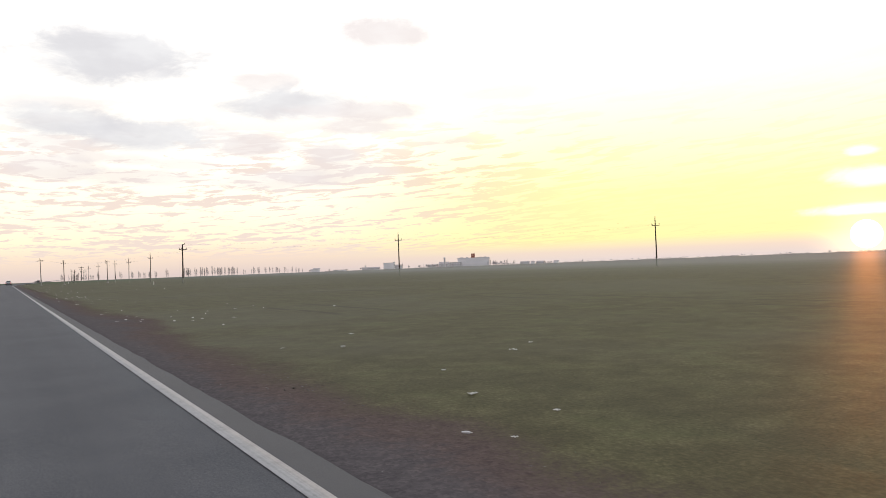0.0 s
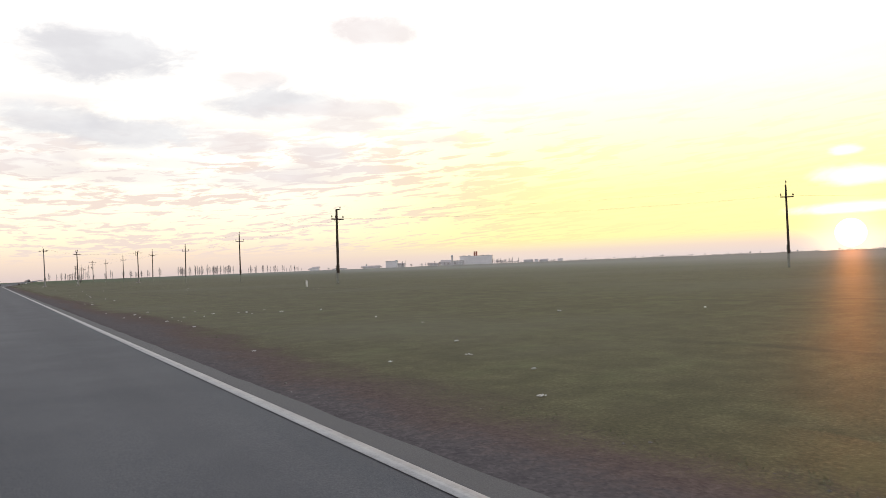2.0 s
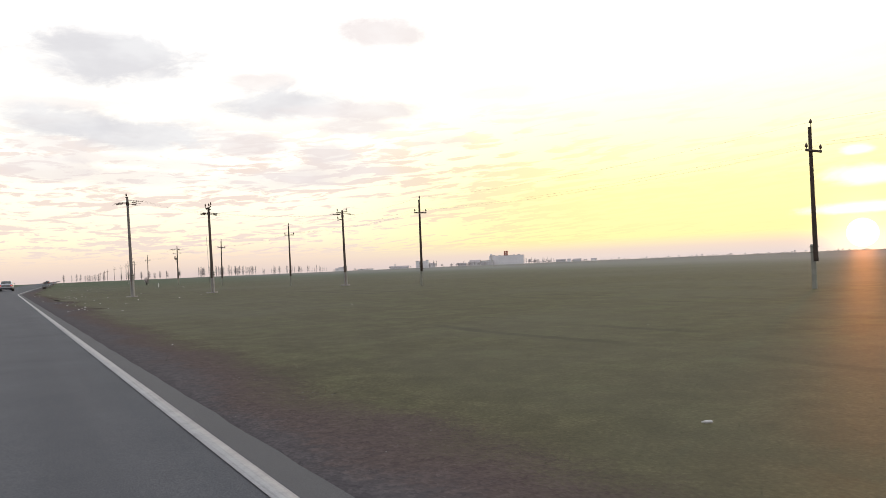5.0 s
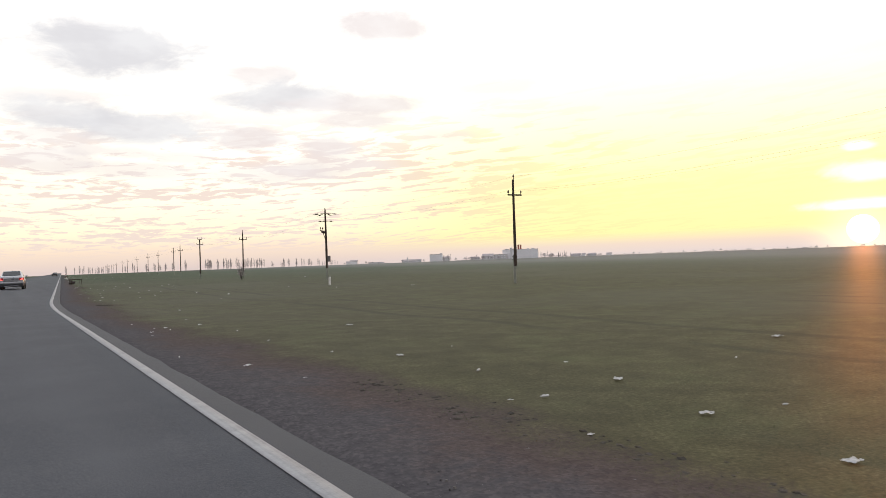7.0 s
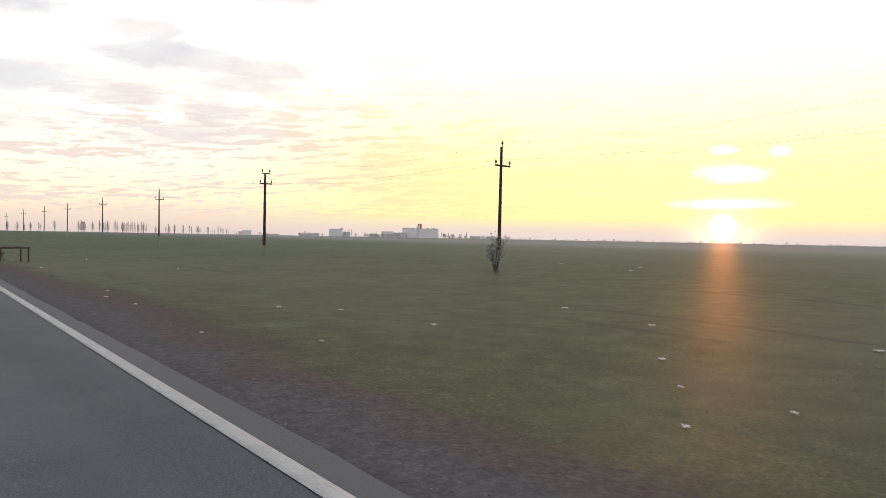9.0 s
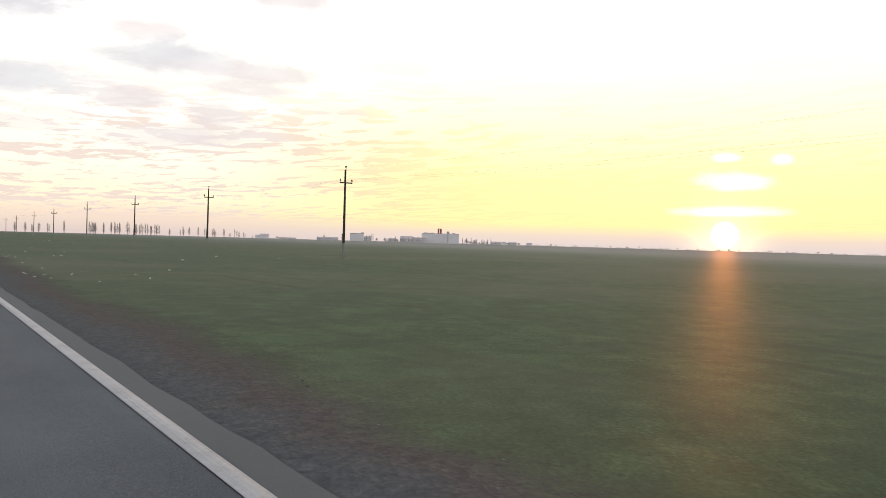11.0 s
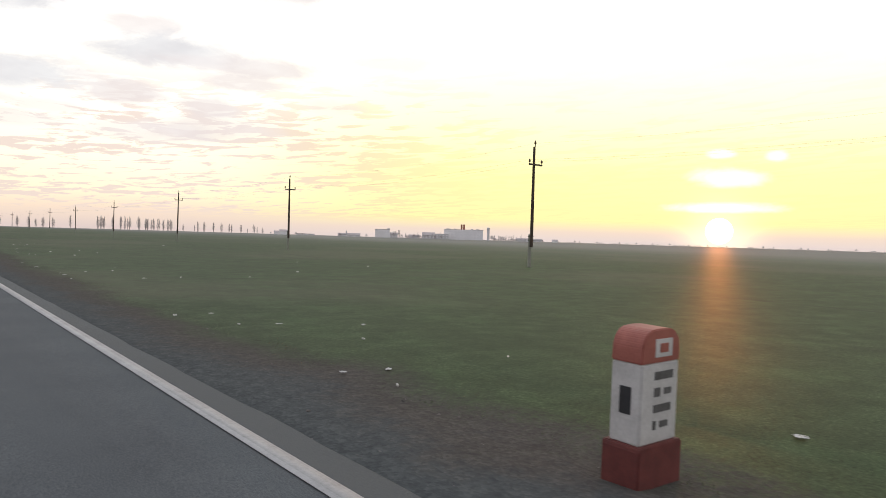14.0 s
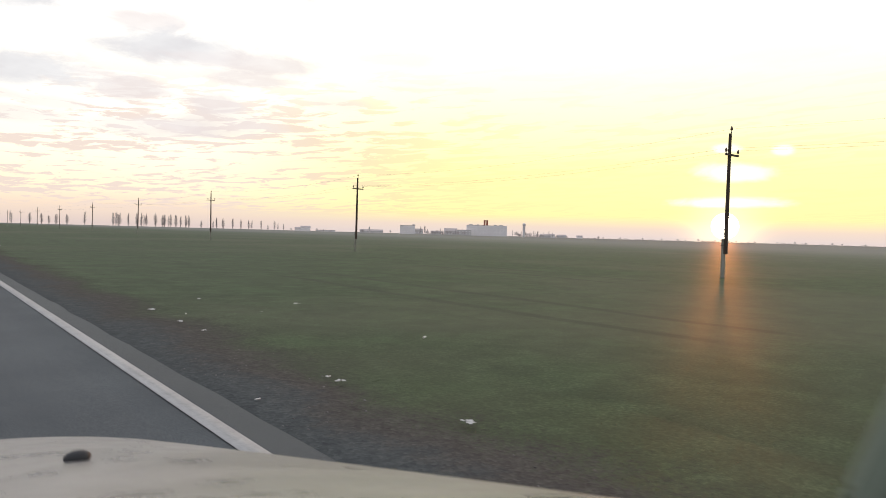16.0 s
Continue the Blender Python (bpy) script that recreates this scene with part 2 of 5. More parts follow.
def asphalt_material():
    m, t, b = material("worn_asphalt")
    co = place(t)
    grit, blot = nse(t, co, 90.0, 3.0, 0.7), nse(t, co, 0.7, 5.0, 0.6)
    lane = t.nodes.new("ShaderNodeMapping")
    lane.inputs["Scale"].default_value = (1.3, 0.03, 1.0)
    t.links.new(co, lane.inputs["Vector"])
    track = nse(t, lane.outputs[0], 1.0, 3.0, 0.5)
    f = mth(t, "ADD", mth(t, "MULTIPLY", grit, 0.6), mth(t, "MULTIPLY", mth(t, "ADD", blot, track), 0.2))
    col = ramp(t, f, [(0.36, (0.036, 0.039, 0.047)), (0.5, (0.065, 0.068, 0.077)), (0.62, (0.102, 0.105, 0.114))])
    # paler, dustier outside the edge line; cooler further along
    col = mixc(t, rng(t, mth(t, "ADD", across(t), mth(t, "MULTIPLY", blot, 0.06)), 0.06, 0.13, 0.0, 0.55), col, (0.098, 0.094, 0.092))
    along = sock(t, "ShaderNodeSeparateXYZ", None, (co,)).outputs[1]
    col = mixc(t, rng(t, along, 180.0, 340.0, 0.0, 1.0), col, mixc(t, 1.0, col, (0.88, 0.96, 0.95), "MULTIPLY"))
    t.links.new(col, b.inputs["Base Color"])
    b.inputs["Roughness"].default_value, b.inputs["Specular IOR Level"].default_value = 0.82, 0.25
    bump(t, b, grit, 0.5, 0.006)
    return m


def verge_material():
    m, t, b = material("gravel_and_dirt_verge")
    co = place(t)
    vor = t.nodes.new("ShaderNodeTexVoronoi")
    vor.inputs["Scale"].default_value = 42.0
    t.links.new(co, vor.inputs["Vector"])
    stone, blot, dirt = vor.outputs["Color"], nse(t, co, 0.5, 5.0, 0.65), nse(t, co, 9.0, 6.0, 0.72)
    tone = mth(t, "ADD", mth(t, "MULTIPLY", sock(t, "ShaderNodeSeparateColor", None, (stone,)).outputs[0], 0.22), mth(t, "MULTIPLY", dirt, 0.78))
    grey = ramp(t, tone, [(0.28, (0.058, 0.055, 0.059)), (0.52, (0.080, 0.076, 0.079)), (0.78, (0.122, 0.116, 0.116))])
    brown = ramp(t, tone, [(0.28, (0.060, 0.048, 0.046)), (0.55, (0.086, 0.070, 0.066)), (0.82, (0.130, 0.110, 0.103))])
    off = mth(t, "ADD", across(t), mth(t, "MULTIPLY", mth(t, "SUBTRACT", blot, 0.5), 1.7))
    off = mth(t, "ADD", off, mth(t, "MULTIPLY", mth(t, "SUBTRACT", dirt, 0.5), 0.9))
    col = mixc(t, rng(t, off, 0.48, 1.05), grey, brown)
    # the dirt turns from reddish to grey further along
    along = sock(t, "ShaderNodeSeparateXYZ", None, (co,)).outputs[1]
    col = mixc(t, rng(t, along, 60.0, 290.0, 0.0, 1.0), mixc(t, 1.0, col, (1.03, 0.965, 0.955), "MULTIPLY"), col)
    col = mixc(t, rng(t, along, 250.0, 350.0, 0.0, 1.0), col, mixc(t, 1.0, col, (0.84, 0.95, 0.92), "MULTIPLY"))
    wheat, tuft, blade = wheat_colour(t, co)
    off = mth(t, "ADD", off, mth(t, "MULTIPLY", mth(t, "SUBTRACT", blade, 0.5), 1.2))
    green = rng(t, off, 1.0, 1.95)
    col = mixc(t, green, col, wheat)
    t.links.new(col, b.inputs["Base Color"])
    t.links.new(rng(t, green, 0.0, 1.0, 0.95, FIELD_ROUGH, False), b.inputs["Roughness"])
    b.inputs["Specular IOR Level"].default_value = FIELD_SPEC
    rubble = mth(t, "MULTIPLY", mth(t, "ADD", mth(t, "MULTIPLY", vor.outputs["Distance"], 0.5), dirt), 1.9)
    crop = mth(t, "ADD", mth(t, "MULTIPLY", nse(t, co, 7.0, 5.0, 0.7), 0.6), mth(t, "MULTIPLY", blade, 0.5))
    h = mth(t, "ADD", mth(t, "MULTIPLY", rubble, mth(t, "SUBTRACT", 1.0, green)), mth(t, "MULTIPLY", crop, green))
    bump(t, b, h, 0.16, 0.014)
    return m


def line_material():
    m, t, b = material("worn_white_road_paint")
    co = place(t)
    lane = t.nodes.new("ShaderNodeMapping")
    lane.inputs["Scale"].default_value = (30.0, 0.12, 1.0)
    t.links.new(t.nodes.new("ShaderNodeUVMap").outputs[0], lane.inputs["Vector"])
    streak = nse(t, lane.outputs[0], 1.0, 3.0, 0.6)
    wear, grit = nse(t, co, 3.0, 5.0, 0.7), nse(t, co, 60.0, 3.0, 0.7)
    f = mth(t, "ADD", mth(t, "MULTIPLY", mth(t, "ADD", wear, streak), 0.36), mth(t, "MULTIPLY", grit, 0.28))
    t.links.new(ramp(t, f, [(0.34, (0.14, 0.14, 0.14)), (0.44, (0.25, 0.25, 0.25)), (0.6, (0.36, 0.36, 0.36))]), b.inputs["Base Color"])
    b.inputs["Roughness"].default_value = 0.7
    bump(t, b, grit, 0.4, 0.004)
    return m


def varied(name, low, high, rough=0.9, spec=0.2):
    """For loose stuff: each island has a tone of its own."""
    m, t, b = material(name)
    r = t.nodes.new("ShaderNodeNewGeometry").outputs["Random Per Island"]
    t.links.new(mixc(t, r, low, high), b.inputs["Base Color"])
    b.inputs["Roughness"].default_value, b.inputs["Specular IOR Level"].default_value = rough, spec
    return m


def car_paint(name, col, metal):
    m, t, b = material(name)
    co = t.nodes.new("ShaderNodeTexCoord").outputs["Object"]
    dust = nse(t, co, 5.0, 5.0, 0.65)
    t.links.new(mixc(t, rng(t, dust, 0.4, 0.75, 0.0, 0.35), col, (0.30, 0.27, 0.24)), b.inputs["Base Color"])
    b.inputs["Metallic"].default_value = metal
    t.links.new(rng(t, dust, 0.3, 0.8, 0.24, 0.5), b.inputs["Roughness"])
    b.inputs["Coat Weight"].default_value, b.inputs["Coat Roughness"].default_value = 0.6, 0.12
    return m


def plain(name, col, rough=0.5, metal=0.0, glow=0.0):
    m = stained(name, tuple(c * 0.8 for c in col), tuple(min(c * 1.15, 1) for c in col), 6.0, rough, metal, own=True)
    if glow:
        b = m.node_tree.nodes["Principled BSDF"]
        b.inputs["Emission Color"].default_value, b.inputs["Emission Strength"].default_value = (*col, 1), glow
    return m


FIELD, ASPHALT, VERGE, PAINT = field_material(), asphalt_material(), verge_material(), line_material()
WOOD = stained("weathered_tarred_wood", (0.030, 0.022, 0.017), (0.085, 0.062, 0.046), 3.0, 0.85, fine=30.0, relief=0.01)
CONCRETE = stained("weathered_concrete", (0.25, 0.235, 0.225), (0.42, 0.40, 0.38), 2.0, 0.9, fine=28.0, relief=0.008)
OLD_WOOD = stained("old_brown_wood", (0.062, 0.046, 0.038), (0.135, 0.102, 0.083), 3.0, 0.85, fine=30.0, relief=0.01)
GREY_WOOD = stained("silvered_wood", (0.13, 0.115, 0.107), (0.25, 0.225, 0.208), 3.0, 0.85, fine=30.0, relief=0.01)
# glare painted in: this tone blends a pole's foot into the field
STUB = stained("field_toned_concrete", (0.18, 0.182, 0.15), (0.30, 0.30, 0.25), 3.0, 0.9, fine=28.0, relief=0.008)
LEG = stained("grey_concrete_leg", (0.22, 0.218, 0.20), (0.36, 0.355, 0.33), 3.0, 0.9, fine=28.0, relief=0.008)
STEEL = stained("rusty_steel", (0.040, 0.030, 0.026), (0.10, 0.075, 0.06), 8.0, 0.7, 0.4)
PORCELAIN = stained("glazed_brown_porcelain", (0.06, 0.035, 0.025), (0.16, 0.10, 0.07), 10.0, 0.25)
CABLE = stained("dull_cable", (0.05, 0.045, 0.045), (0.09, 0.08, 0.08), 10.0, 0.6, 0.5)
WHITEWASH = stained("whitewashed_concrete", (0.50, 0.48, 0.45), (0.78, 0.76, 0.72), 4.0, 0.85)
BARK = stained("bare_bark", (0.055, 0.047, 0.045), (0.12, 0.10, 0.095), 1.0, 0.9)
TWIGS = varied("bare_twigs", (0.06, 0.05, 0.048), (0.14, 0.115, 0.11))
# distance haze put into the far bark and twigs; one shrub shares it
HAZE_PALE_BARK = stained("haze_pale_bark", (0.18, 0.16, 0.155), (0.30, 0.27, 0.26), 1.0, 0.9)
HAZE_PALE_TWIGS = varied("haze_pale_twigs", (0.24, 0.21, 0.20), (0.40, 0.36, 0.35))
FAR_TWIGS = varied("haze_grey_twigs", (0.36, 0.32, 0.31), (0.50, 0.46, 0.45))
# haze painted into far walls, roofs and windows; the brick keeps its red
FAR_WALL = stained("haze_pale_wall", (0.70, 0.68, 0.67), (0.84, 0.82, 0.81), 0.06, 0.9, fine=0.5)
FAR_GREY = stained("haze_grey_wall", (0.50, 0.485, 0.48), (0.64, 0.62, 0.61), 0.08, 0.9, fine=0.6)
FAR_ROOF = stained("haze_pale_roofing", (0.38, 0.34, 0.33), (0.50, 0.45, 0.44), 0.1, 0.85, fine=0.8)
FAR_BRICK = stained("red_brick_stack", (0.26, 0.10, 0.07), (0.40, 0.17, 0.12), 0.2, 0.9, fine=2.0)
FAR_GLASS = stained("haze_pale_window", (0.66, 0.645, 0.64), (0.80, 0.785, 0.775), 0.5, 0.6)
LITTER = varied("scuffed_white_plastic", (0.32, 0.312, 0.305), (0.68, 0.67, 0.65), 0.5, 0.4)
SHEET = stained("dirty_white_plastic_sheet", (0.36, 0.335, 0.31), (0.60, 0.57, 0.53), 3.0, 0.55, fine=18.0, relief=0.02, own=True)
RED = stained("faded_red_paint", (0.22, 0.066, 0.050), (0.34, 0.115, 0.088), 6.0, 0.55, own=True)
DARK_RED = stained("dark_red_paint", (0.075, 0.022, 0.020), (0.15, 0.040, 0.034), 9.0, 0.7, own=True)
REFLECT = stained("scuffed_white_paint", (0.36, 0.35, 0.335), (0.55, 0.54, 0.52), 6.0, 0.5, own=True)
DARK = stained("black_plastic", (0.018, 0.018, 0.020), (0.035, 0.035, 0.037), 8.0, 0.6, own=True)
INK = stained("weathered_black_lettering", (0.05, 0.048, 0.046), (0.14, 0.135, 0.13), 14.0, 0.7, own=True)
RUBBER = stained("black_rubber", (0.012, 0.012, 0.012), (0.03, 0.03, 0.03), 12.0, 0.8, own=True)
GRASS = varied("wheat_blades", (0.065, 0.080, 0.046), (0.13, 0.155, 0.095))
DRY = varied("dry_stalks", (0.07, 0.05, 0.03), (0.17, 0.13, 0.085))
CLODS = varied("dry_earth_clods", (0.06, 0.054, 0.05), (0.15, 0.137, 0.127))
DARK_SOIL = stained("dark_turned_soil", (0.038, 0.040, 0.028), (0.070, 0.072, 0.050), 2.0, 0.95, fine=22.0, relief=0.02, spec=0.1)
TURNED = varied("turned_brown_earth", (0.038, 0.033, 0.027), (0.072, 0.062, 0.052))
STONES = varied("road_gravel", (0.055, 0.051, 0.050), (0.19, 0.18, 0.175))

# ---------------------------------------------------------------- building helpers
def mesh_of(name, bm, mat):
    me = bpy.data.meshes.new(name)
    bm.to_mesh(me)
    bm.free()
    for m in mat if isinstance(mat, (list, tuple)) else (mat,):
        me.materials.append(m)
    return me


def part(name, bm, mat, parent, label="", smooth=False):
    me = mesh_of(name, bm, mat)
    if smooth:
        me.polygons.foreach_set("use_smooth", [True] * len(me.polygons))
    ob = new(name, me)
    ob.parent = parent
    return tagged(ob, label) if label else ob


def thing(name, label, category, m=None, group="", kind=""):
    ob = new(name)
    ob.empty_display_size = 0.2
    if m is not None:
        ob.matrix_basis = m
    return tagged(ob, label, category, group, kind)


def flat(name, verts, faces, mat, label="", category="", kind="structure", smooth=False):
    me = bpy.data.meshes.new(name)
    me.from_pydata(verts, [], faces)
    for q in mat if isinstance(mat, (list, tuple)) else (mat,):
        me.materials.append(q)
    if smooth:
        me.polygons.foreach_set("use_smooth", [True] * len(me.polygons))
    me.update()
    return tagged(new(name, me), label, category, "", kind)


def add_box(bm, sx, sy, sz, at=(0, 0, 0), rot=(0, 0, 0), bevel=0.0):
    g = bmesh.ops.create_cube(bm, size=1, matrix=pose(*at, *rot) @ Matrix.Diagonal((sx, sy, sz, 1)))
    if bevel:
        edges = {e for v in g["verts"] for e in v.link_edges}
        bmesh.ops.bevel(bm, geom=list(edges), offset=bevel, segments=2, affect="EDGES", profile=0.5)
    return bm


def add_cone(bm, r0, r1, p0, p1, seg=8, caps=True):
    p0, p1 = Vector(p0), Vector(p1)
    d = p1 - p0
    m = Matrix.Translation((p0 + p1) / 2) @ d.to_track_quat("Z", "Y").to_matrix().to_4x4()
    bmesh.ops.create_cone(bm, cap_ends=caps, segments=seg, radius1=r0, radius2=r1, depth=d.length, matrix=m)
    return bm


def add_lathe(bm, profile, seg=16, m=Matrix()):
    rings = []
    for r, z in profile:
        rings.append([bm.verts.new(m @ Vector((r * math.cos(6.2832 * i / seg), r * math.sin(6.2832 * i / seg), z))) for i in range(seg)])
    for a, b in zip(rings, rings[1:]):
        for i in range(seg):
            bm.faces.new((a[i], a[(i + 1) % seg], b[(i + 1) % seg], b[i]))
    bm.faces.new(rings[-1])
    bm.faces.new(rings[0][::-1])
    return bm


def bent_tube(bm, pts, r, seg=8):
    for a, b in zip(pts, pts[1:]):
        add_cone(bm, r, r, a, b, seg)
    for p in pts[1:-1]:
        bmesh.ops.create_icosphere(bm, subdivisions=1, radius=r * 1.02, matrix=Matrix.Translation(p))
    return bm


# ---------------------------------------------------------------- ground, road, verge
def steps(a, b, d):
    return [a + d * i for i in range(int(round((b - a) / d)) + 1)]


ROWS_Y = [-4400, -2000, -900, -400, -200, -120] + steps(-80, 560, 1.6) + [620, 700, 850, 1100, 1500, 2100, 3000, 4600]
COLS_X = ([-4400, -2000, -900, -350, -150, -70, -40, -25, -16, -12, -9.5, -8.4, -7.0, -1.0, 0.2]
          + [0.9, 1.5, 2.1, 2.8, 3.6, 4.5, 5.5, 6.7, 8.2, 10, 12.5, 16, 21, 28, 40, 60, 95, 150, 260, 450, 800, 1300, 2000, 3000, 4400])


def roll_of(x, y):
    """The gentle unevenness of the field."""
    return 0.008 * np.sin(x * 0.7 + 2.0 * np.sin(y * 0.23)) * np.sin(y * 0.41 + 1.0) + 0.006 * np.sin(x * 0.21 + y * 0.13)


def strip_uv(ob, offs, ys):
    """Offset from the edge line and distance along the road, kept as a UV map."""
    me = ob.data
    uv = me.uv_layers.new(name="along")
    n = len(offs)
    idx = np.empty(len(me.loops), dtype=np.int32)
    me.loops.foreach_get("vertex_index", idx)
    uv.data.foreach_set("uv", np.stack([np.array(offs)[idx % n], np.array(ys)[idx // n]], 1).astype(np.float32).ravel())
    return ob


def build_ground():
    verts, faces = [], []
    for y in ROWS_Y:
        for x in COLS_X:
            px = line_x(min(y, 560)) + BEND * max(0, y - 560) + x
            z = ground_z(px, y)
            if x > 0.5 and x < 60 and -90 < y < 570:
                z += roll_of(px, y) - 0.05 * min(max((x - 0.9) / 9.0, 0), 1)
            if 0.3 < x < 2.6:
                z -= 0.022
            if -8.2 < x < 0.3:
                z -= 0.10
            verts.append((px, y, z))
    n = len(COLS_X)
    for j in range(len(ROWS_Y) - 1):
        for i in range(n - 1):
            a = j * n + i
            faces.append((a, a + 1, a + n + 1, a + n))
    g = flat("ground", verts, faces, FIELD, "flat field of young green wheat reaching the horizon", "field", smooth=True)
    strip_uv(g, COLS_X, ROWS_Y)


def ribbon(name, offs, ys, mat, label, category, jitter=None, smooth=True):
    """A strip that follows the road; offs: (offset from the edge line, height)."""
    verts, faces = [], []
    for y in ys:
        for k, (x, z) in enumerate(offs):
            dx, dz_ = jitter(k, y, x) if jitter else (0, 0)
            verts.append((line_x(min(y, 560)) + BEND * max(0, y - 560) + x + dx, y, z + dz_))
    n = len(offs)
    for j in range(len(ys) - 1):
        for i in range(n - 1):
            a = j * n + i
            faces.append((a, a + 1, a + n + 1, a + n))
    return strip_uv(flat(name, verts, faces, mat, label, category, smooth=smooth), [o[0] for o in offs], ys)


ROAD_YS = [-2500, -1000, -400, -150] + steps(-80, 560, 2.0) + [700, 1000, 1600, 2600, 4200]
FINE_YS = steps(-80, 560, 0.4)


def worn_edge(k, y, x):
    if k >= 5:
        return 0.035 * noise.noise((y * 0.9, 3.0, k)) + 0.02 * noise.noise((y * 4.0, 8.0, k)), 0
    return 0, 0


def verge_jitter(k, y, x):
    if k == 0:
        return 0, 0
    if k > 7:
        return 0.1 * noise.noise((y * 0.3, 6.0, 2.0)), roll_of(line_x(y) + x, y)
    w = noise.noise((y * 0.16, 1.7, k * 0.31)) * 0.30 + noise.noise((y * 0.9, 5.0, k * 1.3)) * 0.12
    z = 0.018 * noise.noise((y * 1.1, x * 2.0, 2.0)) + 0.014 * noise.noise((y * 3.7, x * 5.0, 9.0))
    return (w * (min(k, 6) / 5.0) * (1 if k < 7 else 0.4), z * (1 if k < 6 else 0.25) + (roll_of(line_x(y) + x, y) * (k - 4) / 4 if k > 4 else 0))


def build_road():
    ribbon("road", [(-7.9, -0.16), (-7.8, 0.0), (-4.0, 0.05), (-1.5, 0.02), (0.0, 0.0), (0.30, -0.003), (0.315, -0.03), (0.34, -0.16)], ROAD_YS[:4] + FINE_YS + ROAD_YS[-5:], ASPHALT,
           "dark grey asphalt country road with a worn edge", "road", worn_edge, False)
    ribbon("road_marking_edge", [(-0.062, 0.0075), (-0.06, 0.009), (0.06, 0.0085), (0.062, 0.006)], ROAD_YS[:4] + FINE_YS + ROAD_YS[-5:], PAINT,
           "worn white edge line painted on the asphalt", "road marking", lambda k, y, x: (0.006 * noise.noise((y * 2.5, 1.0, k)), 0))
    verge = ribbon("verge", [(0.20, -0.09), (0.34, -0.035), (0.55, -0.03), (0.85, -0.022), (1.2, -0.038), (1.5, -0.048), (1.8, -0.051), (2.1, -0.0535), (2.4, -0.0560), (2.72, -0.0585)], FINE_YS, VERGE,
           "gravel and reddish dirt verge beside the asphalt", "verge", verge_jitter)
    # bare earth reaches further out in a few places
    uv = verge.data.uv_layers["along"].data
    buf = np.empty(len(uv) * 2, dtype=np.float32)
    uv.foreach_get("uv", buf)
    buf = buf.reshape(-1, 2)
    for at, long, much in ((174.0, 2.6, 0.6), (-6.5, 4.0, 0.45), (163.0, 9.0, 0.24), (190.0, 6.0, 0.35), (75.0, 6.0, 0.25), (210.0, 3.0, 0.35), (376.0, 3.5, 0.45), (341.0, 4.0, 0.5), (16.0, 5.0, 0.3), (55.0, 7.0, 0.3), (245.0, 6.0, 0.3), (440.0, 9.0, 0.3), (408.0, 4.0, 0.3), (330.0, 5.0, 0.25), (88.0, 6.0, 0.3)):
        buf[:, 0] *= 1 - much * np.exp(-((buf[:, 1] - at) / long) ** 2) * np.clip((2.9 - buf[:, 0]) / 1.0, 0.0, 1.0)
    uv.foreach_set("uv", buf.ravel())
    ribbon("verge_far_side", [(-9.9, -0.25), (-9.2, -0.07), (-8.4, -0.04), (-7.75, -0.08)], ROAD_YS, VERGE,
           "gravel and dirt verge on the other side of the road", "verge")


build_ground()
build_road()
# a faint dashed centre line
for i in range(54):
    y0 = -80 + i * 12.0
    ribbon("road_marking_centre" if i == 0 else f"road_marking_centre.{i:03d}", [(-3.81, 0.054), (-3.69, 0.053)], [y0, y0 + 1.5, y0 + 3.0], PAINT,
           "worn white dash of the centre line", "road marking")


# ---------------------------------------------------------------- power poles
def insulator(parent, at, tall=0.16, r=0.055):
    bm = bmesh.new()
    x, y, z = at
    add_cone(bm, 0.012, 0.012, (x, y, z - 0.02), (x, y, z + tall * 0.5), 6)
    add_lathe(bm, [(0.02, 0.0), (r, 0.02), (r * 0.8, 0.06), (r * 0.95, 0.08), (r * 0.5, tall - 0.04), (r * 0.3, tall)], 8, Matrix.Translation((x, y, z + tall * 0.4)))
    return part("insulator", bm, PORCELAIN, parent, "brown glazed insulator", True)


def stub(parent, tall, foot, r):
    """The short concrete leg a wooden pole is tied to, glare painted in."""
    bm = bmesh.new()
    add_box(bm, r * 1.05, r * 1.5, foot + 0.75, (0.0, 0.09, foot / 2 - 0.125), bevel=0.02)
    leg = part("concrete_stub", bm, STUB, parent, "short concrete leg toned like the field")
    for z in (foot - 0.02, foot + 0.16):
        bm = bmesh.new()
        add_box(bm, r * 1.7, r * 1.7 + 0.1, 0.02, (0.0, 0.06, z), bevel=0.008)
        part("tie_band", bm, STEEL, leg)


def shaft(parent, tall, r0, r1, mat, seg=10, square=False, lean=0.0, foot=-0.5):
    bm = bmesh.new()
    n = 7
    prof = []
    for i in range(n + 1):
        f = i / n
        prof.append((r0 + (r1 - r0) * f + (0.004 * noise.noise((i, tall, 2.0))), foot + f * (tall - foot)))
    add_lathe(bm, prof, 4 if square else seg, pose(0, 0, 0, 0, 0, 45 if square else 0))
    if square:
        bmesh.ops.bevel(bm, geom=[e for e in bm.edges if abs(e.verts[0].co.z - e.verts[1].co.z) > 0.1], offset=0.02, segments=1, affect="EDGES")
    return part("shaft", bm, mat, parent)


def arm(parent, z, wide, deep=0.07, turn=0.0, shift=0.0, brace=True):
    bm = bmesh.new()
    add_box(bm, wide, deep, deep * 1.1, (shift, -0.11, z), (0, 0, turn), 0.008)
    if brace:
        for s in (-1, 1):
            add_cone(bm, 0.013, 0.013, (0.0, -0.11, z - 0.35), (s * wide * 0.28, -0.11, z - 0.02), 5)
    return part("crossarm", bm, STEEL, parent, "steel crossarm")


